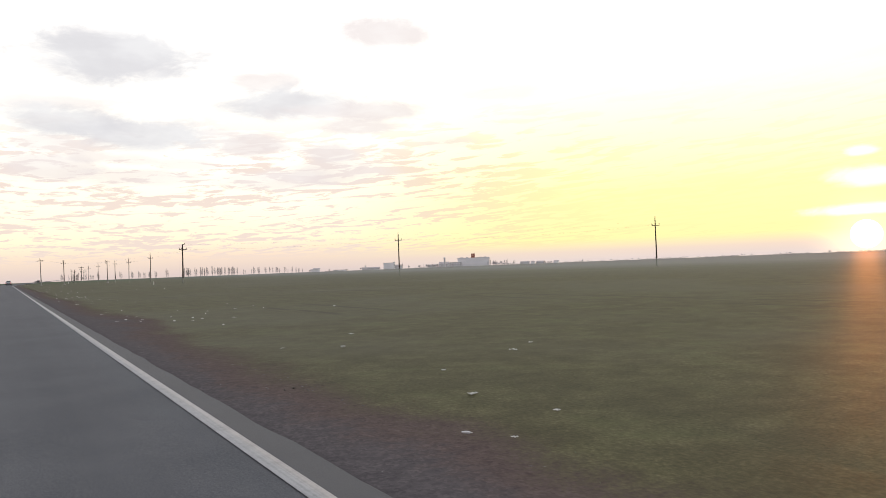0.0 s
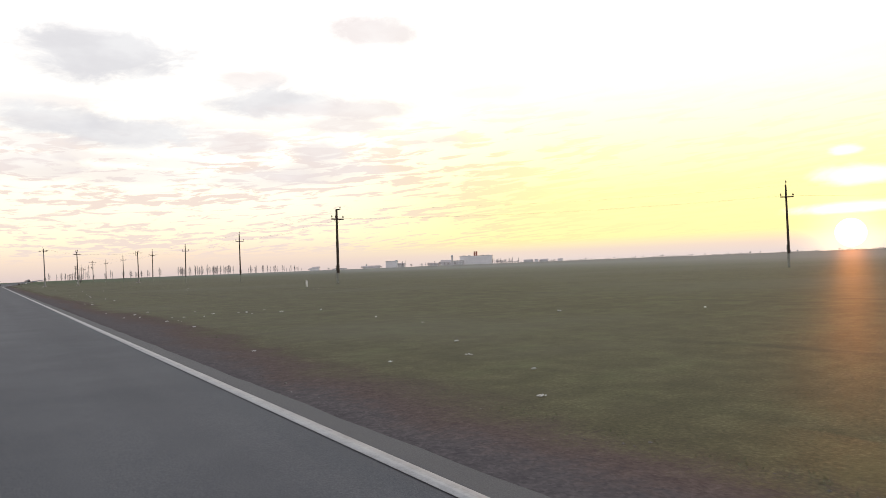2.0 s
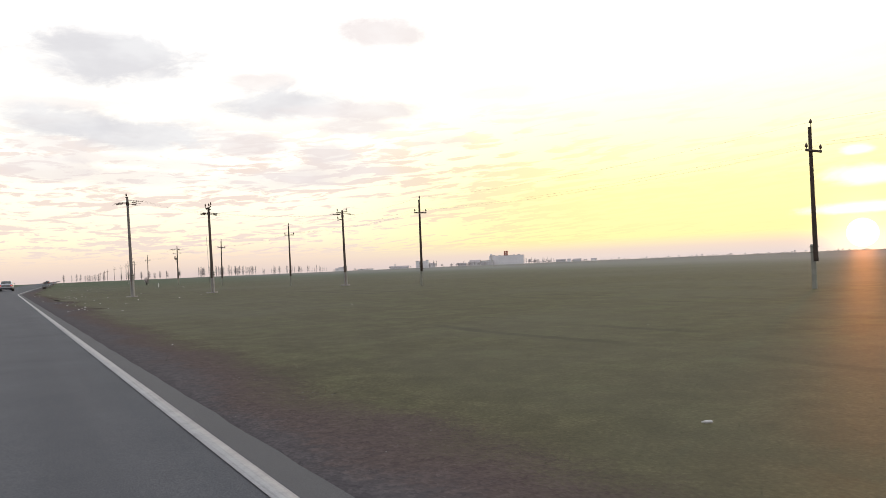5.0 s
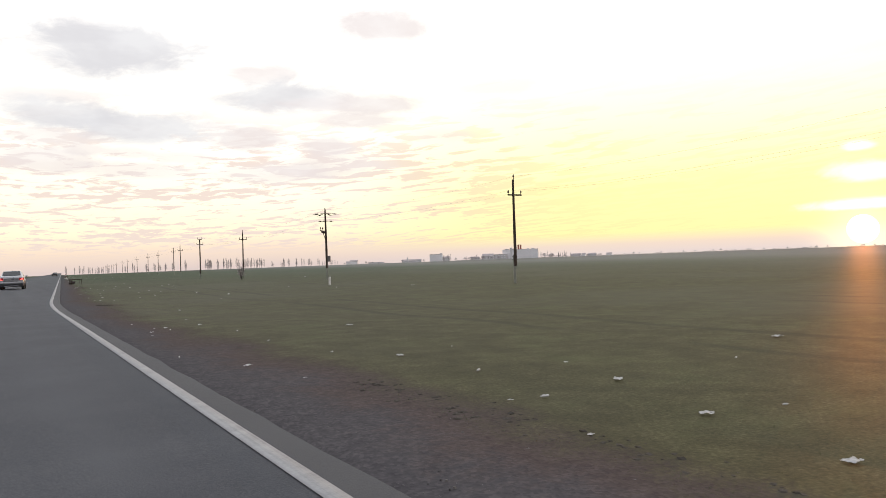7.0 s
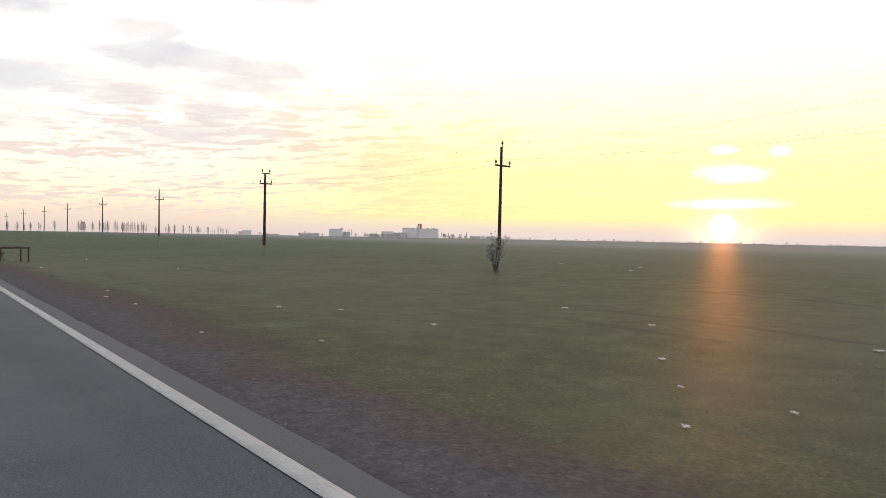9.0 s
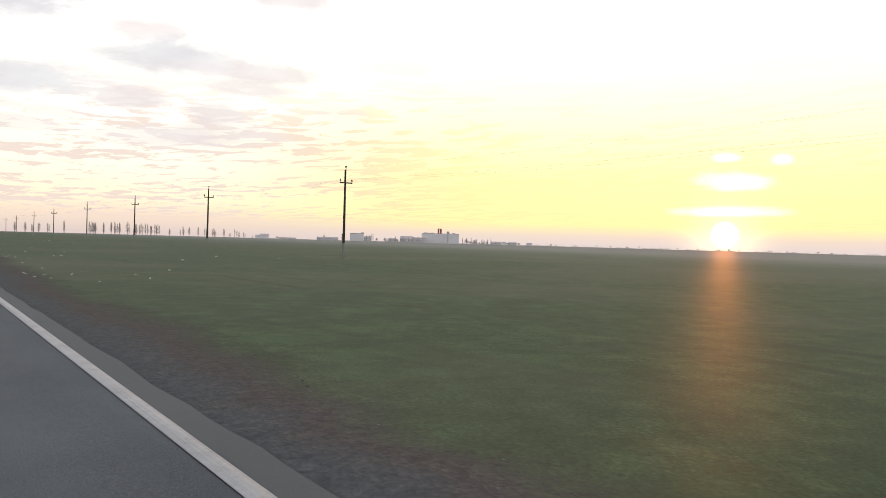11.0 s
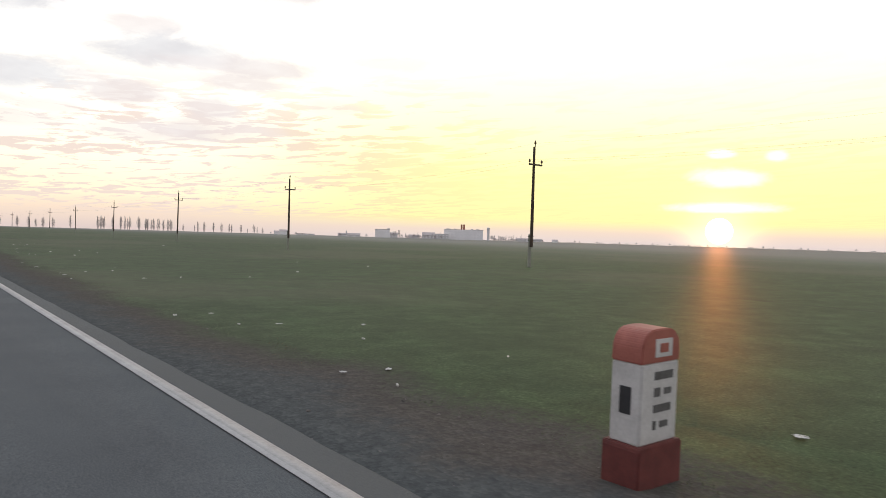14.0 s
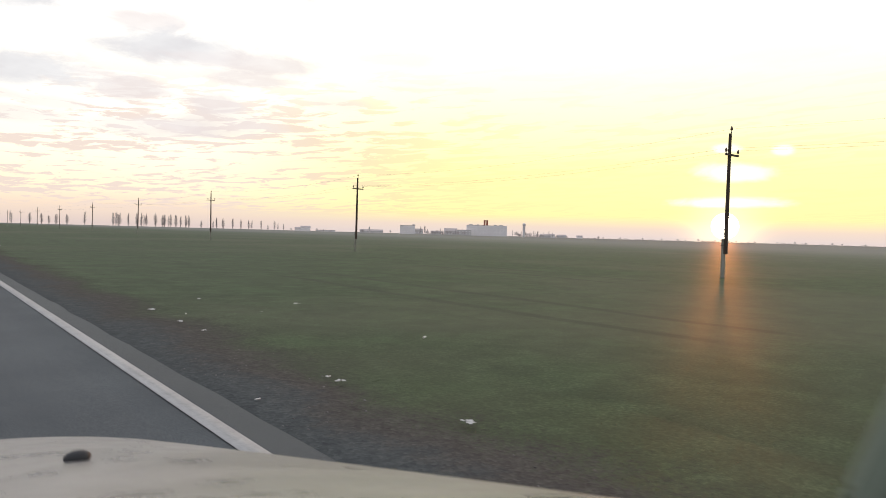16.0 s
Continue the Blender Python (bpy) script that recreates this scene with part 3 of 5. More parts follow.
def line_pole(m, tall=5.75):
    """The plain pole of the long row: one arm, three insulators."""
    p = thing("power_pole", "slender dark wooden power pole with one steel crossarm", "power pole", m, "row of power poles")
    shaft(p, tall - 0.1, 0.084, 0.058, WOOD, foot=0.95)
    stub(p, tall, 1.30, 0.10)
    a = arm(p, tall - 0.95, 0.92, brace=False)
    for x in (-0.43, 0.43):
        insulator(a, (x, -0.11, tall - 0.92))
    bm = bmesh.new()
    add_cone(bm, 0.02, 0.02, (0.0, -0.05, tall - 0.35), (0.0, -0.05, tall + 0.05), 6)
    insulator(part("top_pin", bm, STEEL, p), (0.0, -0.05, tall - 0.04))
    return p


def stout_pole(m, tall=6.4):
    p = thing("power_pole", "stout dark wooden power pole with a heavy crossarm", "power pole", m, "row of power poles")
    shaft(p, tall - 0.1, 0.125, 0.088, WOOD, foot=0.85)
    stub(p, tall, 1.25, 0.15)
    a = arm(p, tall - 0.95, 1.25, 0.10)
    for x in (-0.58, -0.2, 0.58):
        insulator(a, (x, -0.11, tall - 0.9), 0.2, 0.06)
    b = arm(p, tall - 0.12, 0.42, 0.07, brace=False, shift=0.1)
    insulator(b, (0.3, -0.11, tall - 0.1), 0.18)
    return p


def twin_arm_pole(m, tall=5.7):
    p = thing("power_pole", "dark power pole with two crossarms and upright brackets on top", "power pole", m, "row of power poles")
    shaft(p, tall - 0.2, 0.10, 0.075, WOOD, foot=0.65)
    stub(p, tall, 1.00, 0.13)
    a = arm(p, tall - 0.15, 0.62, brace=False)
    for x in (-0.28, 0.28):
        insulator(a, (x, -0.11, tall - 0.12), 0.2)
    b = arm(p, tall - 0.85, 0.9, brace=False)
    for x in (-0.42, 0.42):
        insulator(b, (x, -0.11, tall - 0.82))
    return p


def strain_string(parent, start, az, length, droop):
    """A chain of dark insulators that holds a cable away from the pole."""
    a = radians(az)
    d = Vector((math.sin(a), math.cos(a), -droop)).normalized()
    p0 = Vector(start)
    bm = bmesh.new()
    length *= 1.3
    add_cone(bm, 0.016, 0.012, p0, p0 + d * length, 5)
    for f in (0.40, 0.50, 0.60, 0.70):
        c = p0 + d * length * f
        add_cone(bm, 0.058, 0.026, c - d * 0.03, c + d * 0.03, 9)
    part("strain_insulator", bm, PORCELAIN, parent, "chain of brown insulators")


def switch_pole(m, tall=5.8):
    """The pole with the switch gear and a small cabinet."""
    p = thing("power_pole", "power pole with two crossarms, switch gear and a steel box", "power pole", m, "row of power poles")
    shaft(p, tall, 0.092, 0.066, WOOD, foot=1.0)
    stub(p, tall, 1.35, 0.12)
    turn = math.degrees(m.to_euler().z)
    for z, wide, deep, long in ((-0.30, 0.70, 0.05, 0.62), (-0.92, 0.50, 0.045, 0.34)):
        a = arm(p, tall + z, wide, deep, brace=False)
        for s in (-1, 1):
            strain_string(a, (s * wide * 0.48, -0.11, tall + z), 105 * s + turn, long, 0.08)
            if wide > 0.5:
                strain_string(a, (s * 0.06, -0.11, tall + z), 105 * s + 35 + turn, long * 0.8, 0.35)
    insulator(part("top_pin", add_cone(bmesh.new(), 0.02, 0.02, (0.0, -0.05, tall - 0.3), (0.0, -0.05, tall + 0.03), 6), STEEL, p), (0.0, -0.05, tall - 0.04))
    bm = bmesh.new()
    add_box(bm, 0.46, 0.12, 0.08, (-0.24, -0.08, tall - 1.72), (0, 12, 0), 0.01)
    add_box(bm, 0.30, 0.22, 0.16, (-0.22, -0.08, tall - 1.82), (0, 30, 0), 0.02)
    add_cone(bm, 0.025, 0.02, (-0.03, -0.1, tall - 2.45), (-0.22, -0.1, tall - 1.85), 6)
    add_cone(bm, 0.02, 0.014, (-0.30, -0.08, tall - 1.70), (-0.22, -0.08, tall - 1.36), 6)
    sw = part("switch_gear", bm, STEEL, p, "rusty switch gear on a bracket")
    for x in (-0.40, -0.22):
        insulator(sw, (x, -0.08, tall - 1.66), 0.20, 0.05)
    bm = bmesh.new()
    add_box(bm, 0.24, 0.20, 0.44, (0.20, -0.05, 1.75), bevel=0.02)
    add_box(bm, 0.28, 0.24, 0.03, (0.20, -0.05, 1.985), bevel=0.01)
    part("steel_box", bm, GREY_WOOD, p, "small weathered grey cabinet")
    bm = bmesh.new()
    add_cone(bm, 0.012, 0.012, (0.11, -0.1, 1.9), (0.08, -0.1, tall - 0.9), 6)
    part("conduit", bm, CABLE, p)
    return p


def big_pole(m, tall, strings, pins, label, r0=0.108, foot=1.35, wood=None):
    """A tall wooden pole of the branch line, tied to a pale concrete leg."""
    p = thing("branch_power_pole", label, "power pole", m, "branch line poles")
    shaft(p, tall - 0.05, r0, r0 * 0.68, wood or OLD_WOOD, 12, foot=foot - 0.3)
    for s in (-1, 1):
        bm = bmesh.new()
        add_box(bm, 0.09, 0.17, foot + 0.7, (s * 0.072, 0.02, foot / 2 - 0.15), bevel=0.015)
        leg = part("concrete_leg", bm, LEG, p, "plain grey concrete leg")
    for z in (foot - 0.05, foot + 0.1):
        bm = bmesh.new()
        add_box(bm, r0 * 2 + 0.04, 0.24, 0.035, (0, 0.02, z), bevel=0.008)
        part("tie_band", bm, STEEL, leg)
    bm = bmesh.new()
    add_box(bm, 0.70, 0.40, 0.10, (-0.08, 0, 0.02), bevel=0.02)
    part("footing", bm, CONCRETE, p, "pale concrete footing")
    turn = math.degrees(m.to_euler().z)
    bm = bmesh.new()
    add_lathe(bm, [(r0 * 0.85, tall - 0.62), (r0 * 0.95, tall - 0.60), (r0 * 0.95, tall - 0.42), (r0 * 0.85, tall - 0.40)], 12)
    collar = part("collar", bm, STEEL, p, "steel collar")
    for az, z, length, droop in strings:
        strain_string(collar, (0, 0, tall + z), az + turn, length, droop)
    for x, z, wide, tip, heads in pins:
        bm = bmesh.new()
        add_box(bm, wide, 0.06, 0.06, (x, -0.08, tall + z), (0, -tip, 0), 0.008)
        a = part("crossarm", bm, STEEL, p, "steel crossarm")
        for k in heads:
            insulator(a, (x + k * wide, -0.08, tall + z + 0.03 + k * wide * math.sin(radians(tip))), 0.2, 0.055)
    return p


def on_ground(x, y, sink=0.0):
    return Vector((x, y, ground_z(x, y) - 0.05 - sink))


first = line_pole(pose(*on_ground(22.23, 116.69)))
LINE = [(22.23, 116.69, 5.75), (19.76, 232.55, 5.4), (19.46, 272.22, 4.95)]      # x, y, height


def row_pole(x, y, tall, i):
    copy_thing(first, pose(x, y, ground_z(x, y) - 0.06, 0.4 * math.sin(i * 2.3), 0.4 * math.cos(i * 1.7), 3 * math.sin(i)) @ Matrix.Scale(tall / 5.75, 4))
    LINE.append((x, y, tall))


for i, (x, y, tall) in enumerate(((21.75, 141.53, 5.5), (22.17, 168.35, 5.75), (20.31, 188.1, 5.4), (19.77, 208.99, 5.15), (19.04, 252.33, 4.8), (22.56, 298.78, 5.0),
                                  (30.87, 346.36, 6.05), (32.13, 372.23, 5.85), (34.49, 401.35, 5.9), (35.47, 427.51, 5.75), (35.79, 450.97, 5.25), (37.52, 476.66, 5.05))):
    row_pole(x, y, tall, i)
for i, (x, y, tall) in enumerate(((38.48, 500.61, 4.55), (40.77, 527.71, 4.4), (43.24, 555.75, 4.4), (45.55, 584.79, 4.4), (47.0, 612.0, 4.4), (49.0, 641.0, 4.4),
                                  (51.0, 670.0, 4.4), (53.0, 700.0, 4.5), (55.0, 731.0, 4.5), (57.5, 763.0, 4.5))):
    row_pole(x, y, tall, i + 12)
switch_pole(pose(*on_ground(19.76, 232.55), 0, 0, -32) @ Matrix.Scale(0.93, 4))
twin_arm_pole(pose(*on_ground(19.46, 272.22), 0, 0, 2) @ Matrix.Scale(0.87, 4))
stout_pole(pose(*on_ground(22.97, 91.21), 0, 0.6, 12))
copy_thing(first, pose(*on_ground(49.74, 66.96), 0, 0, -30) @ Matrix.Scale(1.13, 4))
copy_thing(first, pose(*on_ground(87.09, 49.62), 0, 0, -30) @ Matrix.Scale(1.35, 4))
big_pole(pose(*on_ground(6.2, 179.8), 0, -1.8, -50), 6.85, [(95, -0.28, 0.75, 0.10), (78, -0.36, 0.7, 0.14), (112, -0.52, 0.6, 0.18), (272, -0.40, 0.65, 0.12), (255, -0.46, 0.8, 0.16)],
         [(0.0, -0.10, 0.16, 0, (0.0,))], "tall silvered wooden power pole on a pale concrete leg", wood=GREY_WOOD)
second = big_pole(pose(*on_ground(11.42, 179.42), 0, -1.4, -50), 6.15, [(92, -0.50, 0.6, 0.02), (110, -0.56, 0.6, 0.12), (270, -0.54, 0.6, 0.06), (250, -0.50, 0.5, -0.05), (285, -0.48, 0.45, 0.0)],
                  [(0.02, -0.16, 0.46, -20, (-0.45,)), (0.06, -0.10, 0.42, 24, (0.1, 0.48))], "dark wooden power pole with a ring of strained insulators")
# an earth wire that runs down beside the second pole
bm = bmesh.new()
add_cone(bm, 0.008, 0.008, (-0.20, -0.06, 0.7), (-0.26, -0.06, 4.1), 5)
wire = part("earth_wire", bm, CABLE, second, "thin earth wire beside the shaft")
bm = bmesh.new()
add_box(bm, 0.30, 0.03, 0.03, (-0.14, -0.06, 3.42), bevel=0.006)
part("wire_bracket", bm, STEEL, wire)
big_pole(pose(*on_ground(21.62, 179.3), 0, -0.8, -45), 5.98, [(272, -0.30, 0.8, 0.10), (92, -0.30, 0.8, 0.10), (250, -0.34, 0.6, 0.12)],
         [(0.0, -0.20, 0.9, 0, (-0.42, 0.42)), (-0.16, -0.78, 0.5, 8, (-0.4,))], "dark wooden power pole with one wide top arm", 0.10)


def cable(a, b, sag, group):
    """One continuous tube that hangs between two points."""
    a, b = Vector(a), Vector(b)
    side = Vector((b.y - a.y, a.x - b.x, 0)).normalized() * 0.002
    up = Vector((0, 0, 0.002))
    n = 12
    verts, faces = [], []
    for i in range(n + 1):
        p = a.lerp(b, i / n) - Vector((0, 0, sag * 4 * (i / n) * (1 - i / n)))
        verts += [p + side, p + up, p - side, p - up]
    for i in range(n):
        for k in range(4):
            faces.append((i * 4 + k, i * 4 + (k + 1) % 4, i * 4 + 4 + (k + 1) % 4, i * 4 + 4 + k))
    me = bpy.data.meshes.new("power_cable")
    me.from_pydata([tuple(v) for v in verts], [], faces)
    me.materials.append(CABLE)
    return tagged(new("power_cable", me), "thin dark overhead cable strung between poles", "cable", group)


LINE.sort(key=lambda s: s[1])
for (x0, y0, h0), (x1, y1, h1) in zip(LINE, LINE[1:]):
    for off, z in ((-0.42, 0.86), (0.42, 0.86), (0.0, 1.0)):
        cable((x0 + off, y0 - 0.1, ground_z(x0, y0) + z * h0), (x1 + off, y1 - 0.1, ground_z(x1, y1) + z * h1), 0.35, "cables of the long row")
for z, o in ((5.4, -0.4), (5.4, 0.4), (6.2, 0.0)):
    cable((22.97 + o, 91.21, z), (49.74 + o, 66.96, z), 0.4, "branch line cables")
    cable((49.74 + o, 66.96, z), (87.09 + o, 49.62, z + 1.0), 0.6, "branch line cables")
    cable((22.97 + o, 91.21, z), (22.23 + o, 116.69, z - 0.6), 0.3, "branch line cables")
for o in (-0.4, 0.0, 0.4):
    cable((6.9, 179.8 - o, 6.45), (10.9, 179.42 - o, 5.55), 0.1, "branch line cables")
    cable((11.9, 179.42 - o, 5.55), (21.1, 179.3 - o, 5.5), 0.2, "branch line cables")

# ---------------------------------------------------------------- roadside things
def marker_post(x, y, tilt):
    p = thing("marker_post", "small whitewashed concrete marker post in the wheat", "marker post", pose(*on_ground(x, y), tilt, -tilt, 14), "marker posts")
    bm = bmesh.new()
    add_box(bm, 0.11, 0.10, 0.60, (0, 0, 0.18), bevel=0.015)
    part("shaft", bm, WHITEWASH, p)
    bm = bmesh.new()
    add_box(bm, 0.095, 0.085, 0.03, (0, 0, 0.49), bevel=0.012)
    part("cap", bm, CONCRETE, p, "chipped grey cap")
    return p


marker_post(17.35, 84.3, 2)
marker_post(15.1, 221.0, -3)


def shrub(x, y, tall, wide, seed, label, twig=TWIGS):
    rnd = random.Random(seed)
    p = thing("shrub", label, "shrub", pose(*on_ground(x, y)))
    stem, bush = bmesh.new(), bmesh.new()
    for i in range(9):
        a, h = rnd.uniform(0, 6.28), tall * rnd.uniform(0.55, 1.0)
        tip = Vector((math.cos(a) * wide * rnd.uniform(0.2, 0.6), math.sin(a) * wide * rnd.uniform(0.2, 0.6), h))
        add_cone(stem, 0.02, 0.006, (0, 0, -0.1), tip, 5)
        for j in range(26):
            f = rnd.uniform(0.3, 1.0)
            s = tip * f
            e = s + Vector((rnd.uniform(-1, 1), rnd.uniform(-1, 1), rnd.uniform(0, 1))) * 0.28 * tall
            add_cone(bush, 0.006, 0.002, s, e, 3, False)
            for k in range(2):
                c = s.lerp(e, rnd.uniform(0.4, 1))
                d = Vector((rnd.uniform(-1, 1), rnd.uniform(-1, 1), rnd.uniform(-1, 1))) * 0.05
                u = Vector((rnd.uniform(-1, 1), rnd.uniform(-1, 1), rnd.uniform(-1, 1))) * 0.04
                bush.faces.new([bush.verts.new(c - d), bush.verts.new(c + u), bush.verts.new(c + d)])
    part("stem", stem, BARK, p)
    part("brushwood", bush, twig, p)
    return p


shrub(18.75, 252.2, 1.25, 0.7, 3, "bare brown shrub at the foot of a power pole", HAZE_PALE_TWIGS)
for i, (dx, y, h) in enumerate(((1.65, 179.0, 0.08), (1.45, 265.9, 0.38), (1.25, 266.6, 0.28))):
    shrub(line_x(y) + dx, y, h, h * (1.3 if h > 0.25 else 2.4), 20 + i, "low dark weeds on the dirt verge", TWIGS)


def earth_lumps(off0, y0, off1, y1, wide, count, seed):
    """A ragged line of dark turned clods where the verge meets the wheat."""
    rnd = np.random.default_rng(seed)
    verts, faces = [], []
    for i in range(count):
        f, side = rnd.random(), rnd.normal() * wide * 0.35
        y, off = y0 + (y1 - y0) * f + rnd.normal() * 0.12, off0 + (off1 - off0) * f + side
        r = 0.006 + 0.030 * rnd.random() ** 2.5
        x = line_x(y) + off
        z = -0.05 - 0.05 * min(max((off - 0.9) / 9.0, 0), 1) + roll_of(x, y)
        n, a = len(verts), rnd.random() * 6.28
        for ring, h in ((1.3, -0.25), (1.0, 0.18), (0.55, 0.38)):
            for k in range(6):
                q = r * ring * rnd.uniform(0.65, 1.35)
                verts.append((x + q * math.cos(a + k * 1.047), y + q * math.sin(a + k * 1.047), z + r * (h + rnd.uniform(-0.12, 0.12))))
        verts.append((x, y, z + r * 0.42))
        for k in range(6):
            m = (k + 1) % 6
            faces += [(n + k, n + m, n + 6 + m, n + 6 + k), (n + 6 + k, n + 6 + m, n + 12 + m, n + 12 + k), (n + 12 + k, n + 12 + m, n + 18)]
    flat("earth_lumps", verts, faces, TURNED, "ragged heap of dark turned clods at the edge of the wheat", "clods", "stuff")


earth_lumps(1.5, 177.2, 2.25, 173.5, 0.50, 1300, 31)
earth_lumps(2.0, 162.1, 2.35, 161.4, 0.34, 360, 32)
earth_lumps(2.1, 181.0, 1.7, 188.5, 0.42, 620, 33)
earth_lumps(1.6, 210.6, 1.7, 209.9, 0.30, 260, 34)


def soil_rut(off, y, long, seed, skew=0.0):
    """A short broken wheel rut: two low lips of dark earth with a groove between them."""
    n, prof = int(long / 0.12), ((-0.11, -0.02), (-0.07, 0.014), (-0.02, 0.0), (0.03, 0.0), (0.07, 0.018), (0.12, -0.02))
    verts, faces = [], []
    for j in range(n + 1):
        f = j / n
        py = y + (f - 0.5) * long
        ends = min(1.0, 6 * f, 6 * (1 - f))
        for k, (dx, h) in enumerate(prof):
            px = line_x(py) + off + skew * (f - 0.5) + dx + 0.05 * noise.noise((py * 1.1, seed, 3.0)) + 0.03 * noise.noise((py * 4.0, k, seed))
            z = ground_z(px, py) + roll_of(px, py) - 0.05
            verts.append((px, py, z - 0.004 + h * ends * (0.5 + 1.3 * noise.noise((py * 2.6, k * 1.7, seed)))))
    for j in range(n):
        for k in range(5):
            a = j * 6 + k
            faces.append((a, a + 1, a + 7, a + 6))
    flat("soil_rut", verts, faces, DARK_SOIL, "short broken wheel rut of dark soil in the wheat", "rut", "structure", True)


for off, y, long, skew in ((7.5, 458.6, 2.6, 0.0), (8.27, 431.0, 3.4, 0.0), (6.75, 93.0, 2.6, -0.3), (9.1, 222.3, 5.0, -1.2), (9.6, 215.4, 3.0, 0.0)):
    soil_rut(off, y, long, y * 0.37, skew)


def railing(x, y, turn):
    """The low pipe frame over a culvert."""
    p = thing("culvert_railing", "low rusty pipe railing over a roadside culvert", "railing", pose(x, y, -0.12, 0, 0, turn), "culvert railings")
    for s in (-0.48, 0.48):
        bm = bmesh.new()
        add_cone(bm, 0.03, 0.03, (s, 0, -0.2), (s, 0, 0.60), 8)
        part("post", bm, STEEL, p)
    bm = bmesh.new()
    add_cone(bm, 0.03, 0.03, (-0.53, 0, 0.60), (0.53, 0, 0.60), 8)
    part("rail", bm, STEEL, p)
    bm = bmesh.new()
    add_box(bm, 1.2, 0.20, 0.16, (0, 0, -0.02), bevel=0.02)
    part("headwall", bm, STUB, p, "grey concrete headwall")
    return p


railing(line_x(263.5) + 1.78, 263.5, 12)
railing(line_x(264.3) + 1.62, 264.3, 10)


def kilometre_stone(x, y):
    """An upright slab with an arched red head, a white body and a red foot."""
    p = thing("kilometre_stone", "painted concrete kilometre stone, white with red head and foot", "milestone", pose(x, y, -0.05, 1.5, -1.0, -heading(y)) @ Matrix.Scale(0.95, 4))
    wide, deep = 0.33, 0.20

    def slab(w, d, outline, soft_edge):
        """An outline in x and z, given depth along the road."""
        bm = bmesh.new()
        front = [bm.verts.new((u * w / 2, -d / 2, z)) for u, z in outline]
        f = bm.faces.new(front)
        r = bmesh.ops.extrude_face_region(bm, geom=[f])
        bmesh.ops.translate(bm, vec=(0, d, 0), verts=[v for v in r["geom"] if isinstance(v, bmesh.types.BMVert)])
        bmesh.ops.recalc_face_normals(bm, faces=bm.faces)
        bmesh.ops.bevel(bm, geom=list(bm.edges), offset=soft_edge, segments=2, affect="EDGES")
        return bm
    part("foot", slab(wide + 0.05, deep + 0.05, [(-1, -0.12), (1, -0.12), (1, 0.215), (0.96, 0.235), (-0.96, 0.235), (-1, 0.215)], 0.006), DARK_RED, p, "dark red painted foot")
    body = part("body", slab(wide, deep, [(-1, 0.235), (1, 0.235), (1, 0.675), (-1, 0.675)], 0.008), REFLECT, p, "scuffed white painted body")
    arch = [(-1.02, 0.675), (1.02, 0.675)] + [(1.02 * math.cos(a) ** 0.55 if a < 1.57 else -1.02 * abs(math.cos(a)) ** 0.55, 0.735 + 0.125 * math.sin(a)) for a in (k * math.pi / 14 for k in range(15))]
    head = part("head", slab(wide, deep, arch, 0.006), RED, p, "red painted arched head")
    for z, dx, w, h in ((0.605, 0.015, 0.165, 0.046), (0.515, -0.04, 0.055, 0.050), (0.515, 0.055, 0.065, 0.036), (0.425, 0.01, 0.155, 0.044), (0.335, -0.055, 0.028, 0.050), (0.335, 0.03, 0.075, 0.036)):
        bm = bmesh.new()
        add_box(bm, w, 0.004, h, (dx + 0.015, -deep / 2 - 0.001, z), bevel=0.0015)
        part("writing", bm, INK, body, "dark plain bar")
    bm = bmesh.new()
    add_box(bm, 0.15, 0.004, 0.10, (0.02, -deep / 2 - 0.001, 0.755), bevel=0.0015)
    part("number_panel", bm, REFLECT, head, "pale framed panel")
    bm = bmesh.new()
    add_box(bm, 0.075, 0.004, 0.05, (0.02, -deep / 2 - 0.004, 0.755), bevel=0.0015)
    part("number_bar", bm, RED, head, "red plain bar")
    bm = bmesh.new()
    add_box(bm, 0.006, 0.075, 0.15, (-wide / 2 - 0.001, 0.0, 0.47), bevel=0.002)
    part("side_number", bm, DARK, body, "dark plain bar on the side")


kilometre_stone(line_x(407.48) + 1.5, 407.48)


